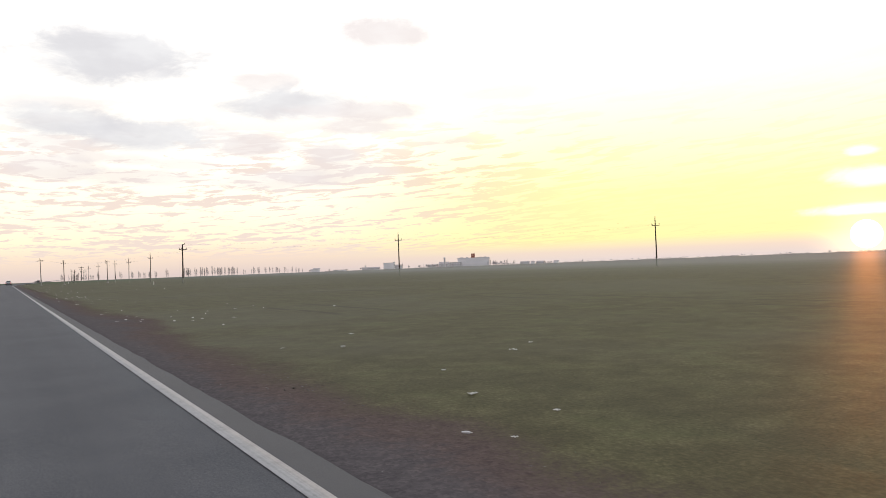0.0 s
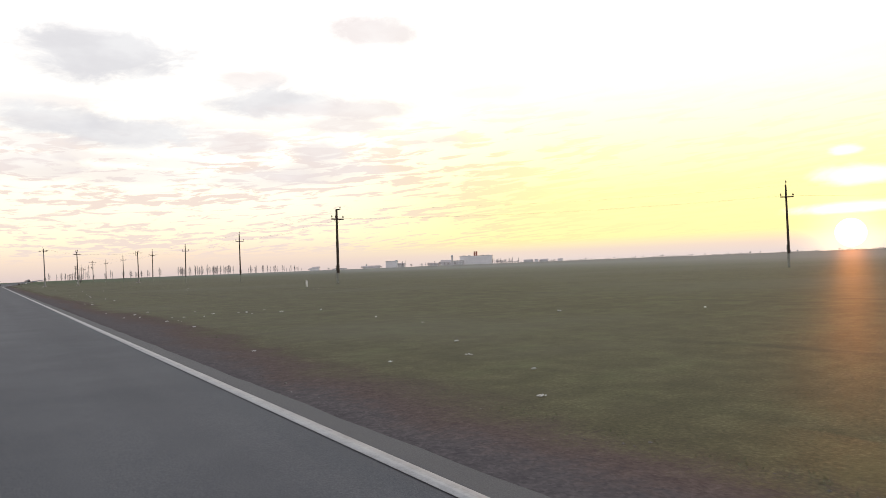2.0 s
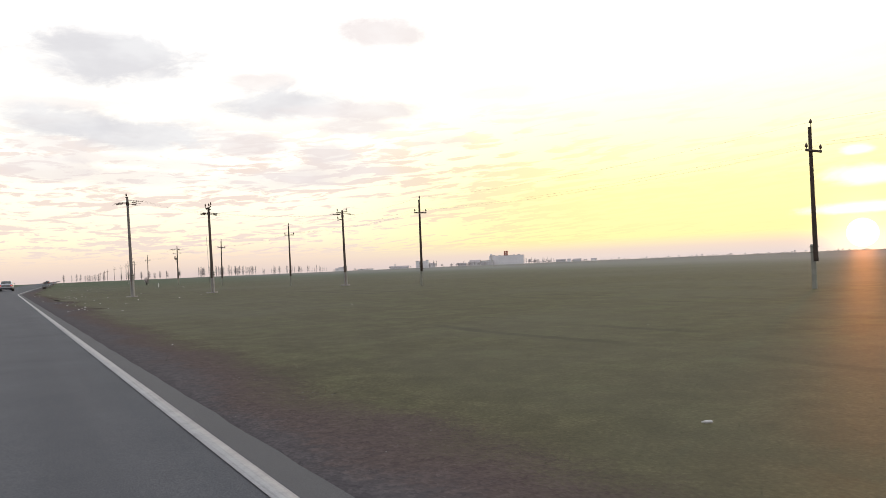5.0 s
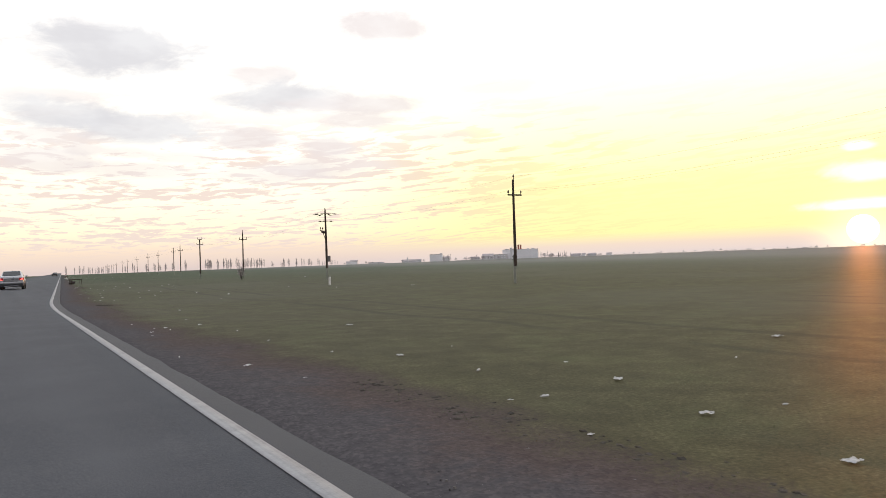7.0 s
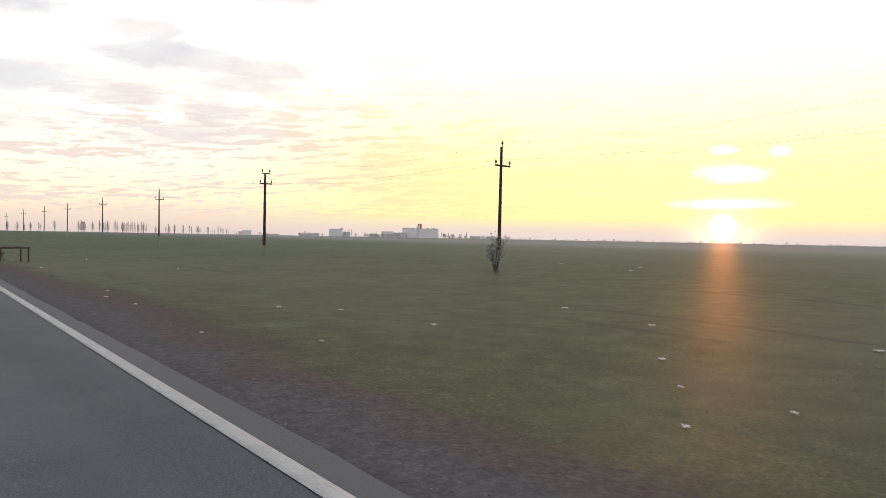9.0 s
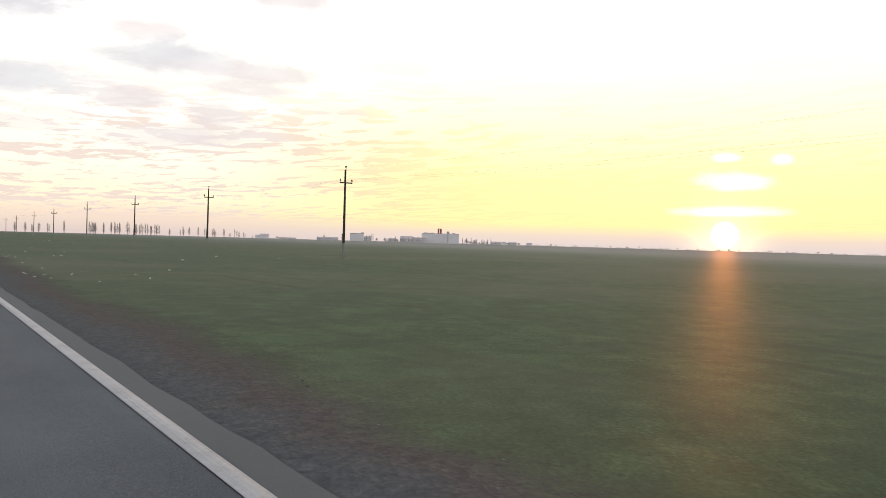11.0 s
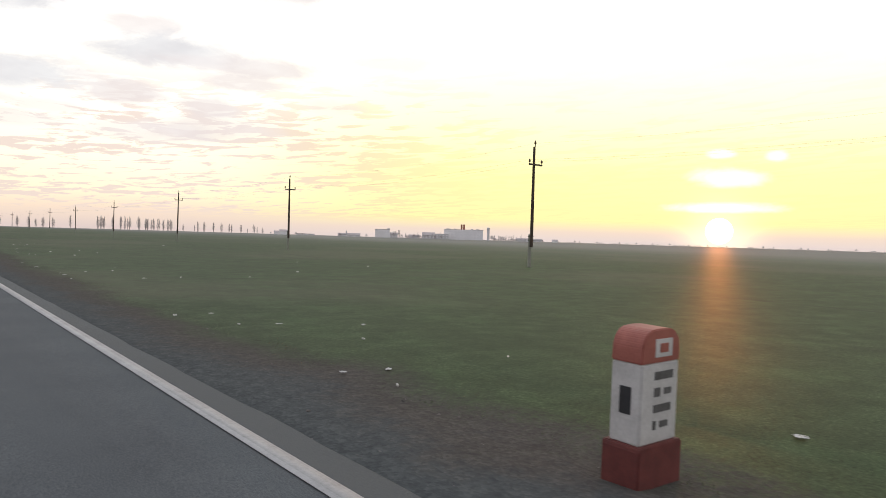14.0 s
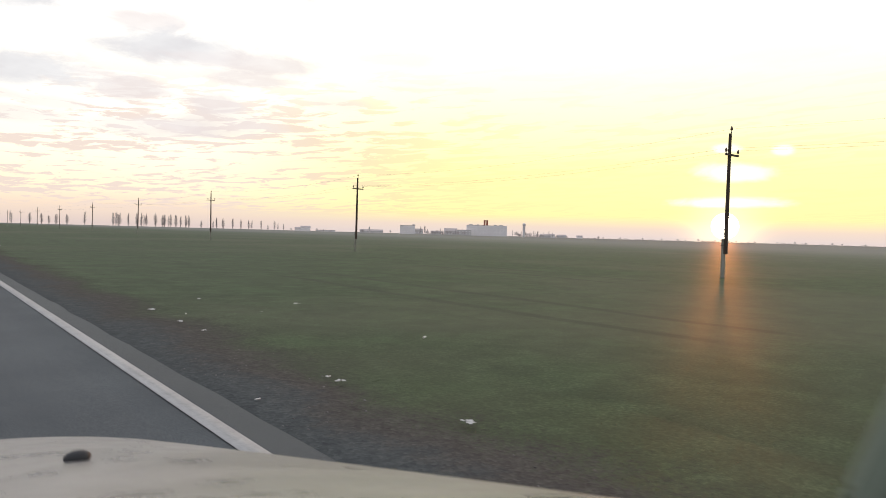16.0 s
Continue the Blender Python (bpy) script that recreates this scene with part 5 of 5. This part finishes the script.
for az, dist, size in ((39.3, 1220, .75), (39.8, 1300, .8), (40.6, 1330, .9), (41.0, 1400, 1.0), (41.9, 1400, .8), (42.4, 1430, .9), (46.6, 1440, 1.2), (47.3, 1450, 1.1), (48.2, 1500, .8),
                       (49.0, 1600, .7), (49.8, 1600, .7), (50.6, 1650, .6), (34.2, 1200, .7), (36.4, 1180, .6), (28.6, 1200, .5), (29.0, 1180, .6), (30.6, 1220, .6), (31.1, 1250, .45), (31.7, 1250, .4)):
    to_far(oaks[0 if size < 0.8 else 1], az, dist, az * 50, size)


def hedgerow(seed, long):
    """A low line of bare bushes, thin enough to see the sky through."""
    rnd = random.Random(seed)
    p = thing("hedgerow", "low bare hedgerow far across the field", "hedge", None, "far hedgerows")
    bm = bmesh.new()
    for i in range(int(long * 4.5)):
        x = rnd.uniform(-long / 2, long / 2)
        h = 1.2 + 4.2 * max(0.0, noise.noise((x * 0.07, seed, 0.5)) + 0.25 + 0.3 * noise.noise((x * 0.35, seed, 2.0))) * rnd.uniform(0.6, 1.0)
        y = rnd.uniform(-3, 3)
        add_cone(bm, 0.10, 0.03, (x, y, -0.5), (x + rnd.uniform(-.5, .5), y, h), 3, False)
        add_cone(bm, 0.06, 0.02, (x, y, h * 0.4), (x + rnd.uniform(-1.2, 1.2), y, h * rnd.uniform(0.6, 0.95)), 3, False)
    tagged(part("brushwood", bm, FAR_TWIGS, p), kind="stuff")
    return p


hedges = [at_far(hedgerow(60 + i, 60.0 + 14 * i), az, 1750, -az) for i, az in enumerate((49.5, 51.7, 54.2))]
for i in range(15):
    az = 56.6 + i * 1.75
    x, y, z = compass(az, 1800 + 160 * math.sin(i * 1.9))
    copy_thing(hedges[i % 3], pose(x, y, z, 0, 0, -az + 8 * math.sin(i)) @ Matrix.Scale(0.85 + 0.2 * math.sin(i * 2.7), 4))
for az, dist, size in ((39.8, 1470, 1.15), (41.3, 1500, 1.25), (47.1, 1520, 1.2), (49.0, 1600, 0.9), (30.9, 1260, 0.6)):
    to_far(hedges[1], az, dist, -az, size)
for i in range(34):
    az = rnd.choice((rnd.uniform(38.9, 42.3), rnd.uniform(46.0, 49.5)))
    to_far(rnd.choice(tall_poplars + oaks), az, 1300 + rnd.uniform(0, 220), rnd.uniform(0, 360), rnd.uniform(.4, .85))
for i in range(22):
    to_far(oaks[i % 3], 49.0 + i * 1.2 + rnd.uniform(-.5, .5), 1650 + rnd.uniform(0, 400), rnd.uniform(0, 360), rnd.uniform(.45, .8))


# ---------------------------------------------------------------- far buildings
def windows_on(parent, wide, tall, y, cols, rows, w, h, z0):
    for j in range(rows):
        for i in range(cols):
            bm = bmesh.new()
            add_box(bm, w, 0.12, h, ((i + 0.5) / cols * wide - wide / 2, y, z0 + (tall - z0) * (j + 0.35) / rows))
            part("window", bm, FAR_GLASS, parent)


def block(name, label, wide, deep, tall, wall, roof="flat", cols=0, rows=1, category="building"):
    """A plain far building, its long side to the road."""
    p = thing(name, label, category)
    bm = bmesh.new()
    add_box(bm, wide, deep, tall + 1, (0, 0, tall / 2 - 0.5))
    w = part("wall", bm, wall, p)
    bm = bmesh.new()
    if roof == "flat":
        add_box(bm, wide + 0.8, deep + 0.8, 0.5, (0, 0, tall + 0.2))
    else:
        h = deep * 0.32
        vs = [bm.verts.new(c) for c in ((-wide / 2 - .4, -deep / 2 - .4, tall), (wide / 2 + .4, -deep / 2 - .4, tall), (wide / 2 + .4, deep / 2 + .4, tall), (-wide / 2 - .4, deep / 2 + .4, tall),
                                        (-wide / 2 - .4, 0, tall + h), (wide / 2 + .4, 0, tall + h))]
        for f in ((0, 1, 5, 4), (2, 3, 4, 5), (1, 2, 5), (3, 0, 4), (3, 2, 1, 0)):
            bm.faces.new([vs[i] for i in f])
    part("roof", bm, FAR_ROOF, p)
    if cols:
        windows_on(w, wide, tall, -deep / 2 - 0.05, cols, rows, wide / cols * 0.45, tall / rows * 0.35, tall * 0.12)
    return p


def face(ob, az, dist):
    return at_far(ob, az, dist, -az)


mill = face(block("mill", "long pale concrete grain mill with a flat roof", 84, 22, 21.5, FAR_WALL, "flat", 12, 3), 44.2, 1490)
for x, w, h, mat in ((-4.6, 3.8, 33.0, FAR_BRICK), (0.6, 3.8, 33.0, FAR_BRICK)):
    bm = bmesh.new()
    add_box(bm, w, 4, h - 21, (x, 0, 21 + (h - 21) / 2), bevel=0.1)
    part("brick_tower", bm, mat, mill, "red brick roof tower")
for x, w in ((-33, 9), (-18, 5), (18, 5), (30, 7)):
    bm = bmesh.new()
    add_box(bm, w, 6, 1.8, (x, 0, 22.6))
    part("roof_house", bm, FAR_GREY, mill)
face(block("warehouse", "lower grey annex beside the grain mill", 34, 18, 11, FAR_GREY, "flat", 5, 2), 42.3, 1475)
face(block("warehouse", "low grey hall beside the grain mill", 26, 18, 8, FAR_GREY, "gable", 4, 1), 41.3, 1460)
silo = thing("silo_tower", "slim dark silo tower beside the mill", "tower")
bm = bmesh.new()
add_lathe(bm, [(1.7, -1), (1.7, 15), (2.0, 15.2), (2.0, 17.2), (0.8, 18)], 14)
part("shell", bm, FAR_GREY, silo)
face(silo, 46.96, 924)
barn = face(block("barn", "tall pale barn with a flat roof", 24, 16, 13.5, FAR_WALL, "flat", 5, 2), 37.75, 1155)
bm = bmesh.new()
add_box(bm, 4.5, 6, 2.4, (10, 0, 14.5))
part("roof_house", bm, FAR_GREY, barn)
face(block("shed", "low grey shed beside the barn", 14, 10, 6, FAR_GREY, "gable", 3, 1), 38.65, 1165)
# a grey column of unclear kind, built in the shape of a chimney
column = thing("chimney", "slim grey column beside a long low shed", "chimney")
bm = bmesh.new()
add_lathe(bm, [(1.2, -1), (0.95, 9), (1.1, 9.2), (1.05, 10)], 10)
part("stack", bm, FAR_GREY, column)
face(column, 34.72, 1200)
for az, dist, w, h, roof in ((34.9, 1250, 40, 3.4, "gable"), (31.3, 1300, 34, 2.6, "flat"), (29.7, 1150, 15, 5.5, "gable"), (29.2, 1175, 13, 3.5, "gable"),
                             (40.1, 1450, 20, 5, "gable"), (48.9, 1560, 24, 4.5, "gable"), (50.2, 1600, 20, 4.5, "gable"), (51.6, 1620, 13, 4, "gable"), (49.5, 1590, 9, 5, "gable")):
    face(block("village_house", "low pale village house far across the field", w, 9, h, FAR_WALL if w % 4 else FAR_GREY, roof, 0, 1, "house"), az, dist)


# ---------------------------------------------------------------- cars
def loft(bm, rings, close_ends=True):
    vr = [[bm.verts.new(p) for p in ring] for ring in rings]
    for a, b in zip(vr, vr[1:]):
        n = len(a)
        for i in range(n):
            bm.faces.new((a[i], b[i], b[(i + 1) % n], a[(i + 1) % n]))
    if close_ends:
        bm.faces.new(vr[0])
        bm.faces.new(vr[-1][::-1])
    return vr


def wheel(parent, x, y, side):
    m = pose(x, y, 0.315, 0, 90 * side, 0)
    bm = bmesh.new()
    add_lathe(bm, [(0.20, -0.10), (0.29, -0.10), (0.312, -0.07), (0.316, 0.0), (0.312, 0.07), (0.29, 0.10), (0.20, 0.10)], 26, m)
    t = part("wheel", bm, RUBBER, parent, "black rubber tyre", True)
    bm = bmesh.new()
    add_lathe(bm, [(0.205, 0.0), (0.21, 0.085), (0.19, 0.095), (0.17, 0.075), (0.05, 0.085), (0.03, 0.095)], 20, m)
    part("rim", bm, RIM, t, "grey alloy rim", True)


def saloon(name, label, m, paint, lamp):
    """A four-door saloon, its tail at y = 0."""
    c = thing(name, label, "car", m)
    # y, sill, waist height, half width at waist, shoulder height, roof height, half width of roof
    st = [(0.00, 0.40, 0.66, 0.76, 0.90, 0.94, 0.70), (0.03, 0.30, 0.66, 0.83, 0.955, 1.00, 0.72), (0.12, 0.26, 0.66, 0.855, 0.985, 1.045, 0.71), (0.36, 0.24, 0.66, 0.865, 0.995, 1.065, 0.68),
          (0.52, 0.23, 0.66, 0.867, 0.995, 1.10, 0.655), (0.85, 0.22, 0.66, 0.867, 0.99, 1.30, 0.655), (1.18, 0.21, 0.66, 0.865, 0.985, 1.435, 0.635), (1.70, 0.21, 0.66, 0.852, 0.97, 1.485, 0.62),
          (2.30, 0.21, 0.66, 0.85, 0.955, 1.47, 0.61), (2.75, 0.21, 0.66, 0.85, 0.94, 1.42, 0.55), (3.15, 0.21, 0.66, 0.848, 0.93, 1.22, 0.57), (3.50, 0.22, 0.66, 0.845, 0.915, 0.995, 0.62),
          (4.00, 0.24, 0.62, 0.83, 0.85, 0.90, 0.62), (4.30, 0.27, 0.56, 0.79, 0.74, 0.78, 0.58), (4.44, 0.36, 0.50, 0.68, 0.60, 0.63, 0.48)]
    rings = []
    for y, zs, zw, hw, zsh, zr, hr in st:
        half = [(hw * 0.86, zs), (hw * 0.97, zs + 0.12), (hw, zw), (hw * 0.955, zsh), (hr, zr - 0.05 * (zr - zsh)), (hr * 0.85, zr), (hr * 0.4, zr + 0.012)]
        rings.append([(x, y, z) for x, z in half] + [(-x, y, z) for x, z in half[::-1]])
    bm = bmesh.new()
    loft(bm, rings)
    bmesh.ops.recalc_face_normals(bm, faces=bm.faces)
    body = part("body", bm, paint, c, "", True)
    mod = body.modifiers.new("round", "SUBSURF")
    mod.levels = mod.render_levels = 1

    def pane(name_, pts, lab):
        q = bmesh.new()
        q.faces.new([q.verts.new(p) for p in pts])
        bmesh.ops.recalc_face_normals(q, faces=q.faces)
        ob = part(name_, q, GLASS, c, lab)
        s = ob.modifiers.new("thick", "SOLIDIFY")
        s.thickness, s.offset = 0.012, 0
        return ob
    pane("rear_window", [(-0.62, 0.47, 1.125), (0.62, 0.47, 1.125), (0.565, 1.10, 1.437), (-0.565, 1.10, 1.437)], "dark tinted rear window")
    pane("windscreen", [(-0.60, 3.42, 1.06), (0.60, 3.42, 1.06), (0.50, 2.86, 1.385), (-0.50, 2.86, 1.385)], "dark windscreen")
    for s in (-1, 1):
        pane("side_window", [(s * 0.80, 1.15, 1.03), (s * 0.79, 1.95, 1.02), (s * 0.612, 1.95, 1.385), (s * 0.63, 1.35, 1.36)], "dark side window")
        pane("side_window", [(s * 0.79, 2.02, 1.02), (s * 0.795, 3.0, 1.0), (s * 0.62, 2.62, 1.37), (s * 0.612, 2.02, 1.385)], "dark side window")
        bm = bmesh.new()
        add_box(bm, 0.27, 0.09, 0.21, (s * 0.655, 0.03, 0.82), (8, 0, s * 13), 0.03)
        add_box(bm, 0.10, 0.22, 0.17, (s * 0.80, 0.12, 0.84), (0, 0, s * 6), 0.03)
        tl = part("tail_light", bm, TAIL, c, "red tail light")
        for dx, dz_, w, h in ((0.05, 0.05, 0.10, 0.05), (-0.01, -0.05, 0.14, 0.045), (0.10, 0.0, 0.035, 0.13)):
            bm = bmesh.new()
            add_box(bm, w, 0.02, h, (s * (0.655 + dx), -0.018 + dx * 0.22, 0.82 + dz_), (8, 0, s * 13), 0.008)
            part("lamp", bm, lamp, tl, "glowing lamp")
        bm = bmesh.new()
        add_box(bm, 0.34, 0.22, 0.13, (s * 0.60, 4.30, 0.66), (-20, 0, s * -14), 0.04)
        part("headlight", bm, GLASS, c, "clear headlight")
        bm = bmesh.new()
        add_box(bm, 0.15, 0.10, 0.13, (s * 0.92, 2.92, 1.03), (0, 0, s * 8), 0.035)
        part("mirror", bm, paint, c)
        bm = bmesh.new()
        for yy in (1.45, 2.45):
            add_box(bm, 0.025, 0.17, 0.03, (s * 0.845, yy, 0.86), bevel=0.008)
        part("door_handle", bm, paint, c)
        for yy in (0.88, 3.46):
            wheel(c, s * 0.74, yy, s)
    bm = bmesh.new()
    add_box(bm, 1.62, 0.20, 0.27, (0, 0.085, 0.345), bevel=0.05)
    bump_ = part("rear_bumper", bm, DARK, c, "dark lower bumper")
    bm = bmesh.new()
    add_box(bm, 0.95, 0.03, 0.045, (0, -0.018, 0.29), bevel=0.01)
    part("bumper_trim", bm, RIM, bump_, "pale trim strip")
    bm = bmesh.new()
    add_box(bm, 1.68, 0.16, 0.15, (0, 0.06, 0.545), bevel=0.04)
    part("bumper_top", bm, paint, c)
    bm = bmesh.new()
    add_box(bm, 1.02, 0.02, 0.035, (0, 0.0, 0.665), (6, 0, 0), 0.006)
    part("boot_seam", bm, DARK, c, "dark seam under the boot lid")
    # shadow in the boot lid's recess, painted as a darker grey panel
    bm = bmesh.new()
    add_box(bm, 0.98, 0.03, 0.19, (0, 0.008, 0.80), (6, 0, 0), 0.012)
    part("boot_panel", bm, PANEL, c, "boot lid panel painted in the grey of its shade")
    bm = bmesh.new()
    add_box(bm, 0.50, 0.015, 0.11, (0, -0.014, 0.775), (6, 0, 0), 0.006)
    plate = part("plate", bm, PLATE, c, "pale number plate")
    for i in range(2):
        bm = bmesh.new()
        add_box(bm, 0.13 + 0.09 * i, 0.006, 0.06, (-0.13 + i * 0.22, -0.024, 0.775), (6, 0, 0))
        part("plate_bar", bm, DARK, plate, "dark plain bar")
    bm = bmesh.new()
    add_lathe(bm, [(0.04, 0), (0.04, 0.012), (0.02, 0.016)], 14, pose(0, 0.0, 0.915, 84, 0, 0))
    part("badge", bm, RIM, c, "plain round badge")
    bm = bmesh.new()
    add_box(bm, 0.045, 0.16, 0.05, (0, 1.55, 1.475), (12, 0, 0), 0.02)
    part("aerial", bm, DARK, c, "short roof aerial")
    return c


RIM = stained("grey_alloy", (0.28, 0.28, 0.29), (0.42, 0.42, 0.43), 12.0, 0.4, 0.8, own=True)
TRIM = plain("grey_green_plastic", (0.11, 0.14, 0.11), 0.6)
PLATE = plain("plate_white", (0.34, 0.34, 0.33), 0.5)
PANEL = plain("recess_shade_grey", (0.16, 0.165, 0.17), 0.45)
TAIL = plain("red_lamp_glass", (0.42, 0.02, 0.02), 0.2)
BRAKE = plain("lit_red_lamp", (1.0, 0.16, 0.14), 0.3, 0.0, 1.6)
GLASS, _gt, _gb = material("dark_car_glass")
_gb.inputs["Base Color"].default_value = (0.02, 0.024, 0.026, 1)
_gb.inputs["Roughness"].default_value = 0.12
_gb.inputs["Specular IOR Level"].default_value = 0.35
SILVER = car_paint("silver_car_paint", (0.36, 0.375, 0.39), 0.7)
BLACK = car_paint("dark_car_paint", (0.03, 0.03, 0.035), 0.2)
PEARL = car_paint("champagne_car_paint", (0.46, 0.445, 0.435), 0.5)

saloon("car", "dusty silver four-door saloon with lit tail lights on the road", pose(-0.87, 246.0, 0.03, 0, 0, -heading(246.0)), SILVER, BRAKE)
saloon("car", "dark saloon further along the road", pose(line_x(508) - 1.9, 508.0, 0.015, 0, 0, -heading(508)), BLACK, BRAKE)


def own_car(m):
    """The camera's own car front at the way's end, shaped to fit its view."""
    c = thing("driven_car", "champagne silver car front with a broad bonnet", "car", m)
    uc, hw, nose = -0.2685, 0.890, 1.785

    def top(u, v):
        e = (u - uc) / hw
        z = 1.0173 - 0.2119 * (v - 0.5) - 0.0035 * (v - 0.5) ** 2 - 0.0355 * e ** 2 - 0.0772 * e ** 4
        return z - 0.286 * max(0.0, v - 1.728) ** 2
    bm = bmesh.new()
    nu, nv = 40, 32
    g = []
    for j in range(nv + 1):
        v = 0.28 + (nose - 0.28) * j / nv
        lim = hw * (1.0 - 0.10 * max(0.0, (v - 0.52) / 1.265) ** 3)
        g.append([bm.verts.new((uc + lim * (2 * i / nu - 1), v, top(uc + lim * (2 * i / nu - 1), v))) for i in range(nu + 1)])
    for j in range(nv):
        for i in range(nu):
            bm.faces.new((g[j][i], g[j][i + 1], g[j + 1][i + 1], g[j + 1][i]))
    bonnet = part("bonnet", bm, PEARL, c, "champagne silver bonnet", True)
    s = bonnet.modifiers.new("thick", "SOLIDIFY")
    s.thickness, s.offset = 0.02, -1
    for u, v in ((0.173, 0.95), (-0.69, 0.95)):
        bm = bmesh.new()
        bmesh.ops.create_uvsphere(bm, u_segments=12, v_segments=8, radius=1, matrix=pose(u, v, top(u, v) + 0.004, -8) @ Matrix.Diagonal((0.016, 0.012, 0.009, 1)))
        part("washer_nozzle", bm, DARK, bonnet, "small black washer nozzle", True)
    for sd in (-1, 1):
        bm = bmesh.new()
        n = 18
        outer, inner, low = [], [], []
        for j in range(n + 1):
            v = 0.30 + 1.585 * j / n
            lim = hw * (1.0 - 0.10 * max(0, (v - 0.52) / 1.265) ** 3)
            u0 = uc + sd * (lim + 0.006)
            zt = top(uc + sd * lim, v) - 0.022
            inner.append(bm.verts.new((u0, v, zt)))
            outer.append(bm.verts.new((u0 + sd * 0.045, v, zt - 0.14)))
            wh = 0.36 ** 2 - (v - 1.0) ** 2
            low.append(bm.verts.new((u0 + sd * 0.07, v, max(0.24, 0.315 + math.sqrt(wh)) if wh > 0 else 0.24)))
        for j in range(n):
            for a, b in ((inner, outer), (outer, low)):
                bm.faces.new((a[j], a[j + 1], b[j + 1], b[j]) if sd < 0 else (b[j], b[j + 1], a[j + 1], a[j]))
        w = part("wing", bm, PEARL, c, "", True)
        k = w.modifiers.new("thick", "SOLIDIFY")
        k.thickness, k.offset = 0.01, -1
        wheel(c, uc + sd * 0.78, 1.0, sd)
        bm = bmesh.new()
        add_box(bm, 0.36, 0.20, 0.16, (uc + sd * 0.60, 1.825, 0.50), (-25, 0, -sd * 12), 0.04)
        part("headlight", bm, GLASS, c, "clear headlight")
    bm = bmesh.new()
    add_box(bm, 1.62, 0.20, 0.30, (uc, 1.865, 0.40), bevel=0.07)
    part("front_bumper", bm, PEARL, c)
    bm = bmesh.new()
    add_box(bm, 1.0, 0.06, 0.12, (uc, 1.885, 0.56), bevel=0.02)
    part("grille", bm, DARK, c, "dark grille")
    bm = bmesh.new()
    add_box(bm, 1.4, 0.12, 0.05, (uc, 0.24, 0.88), (8, 0, 0), 0.012)
    part("cowl", bm, DARK, c, "black plastic cowl under the windscreen")
    bm = bmesh.new()
    bent_tube(bm, [(0.565, 0.215, 0.82), (0.571, 0.19, 1.01), (0.583, 0.15, 1.13), (0.595, 0.10, 1.22)], 0.042, 12)
    part("windscreen_pillar", bm, TRIM, c, "grey-green windscreen pillar foot")


own_car(pose(PATH[-1][1][0], PATH[-1][1][1], 0.0, 0, 0, -3.56))
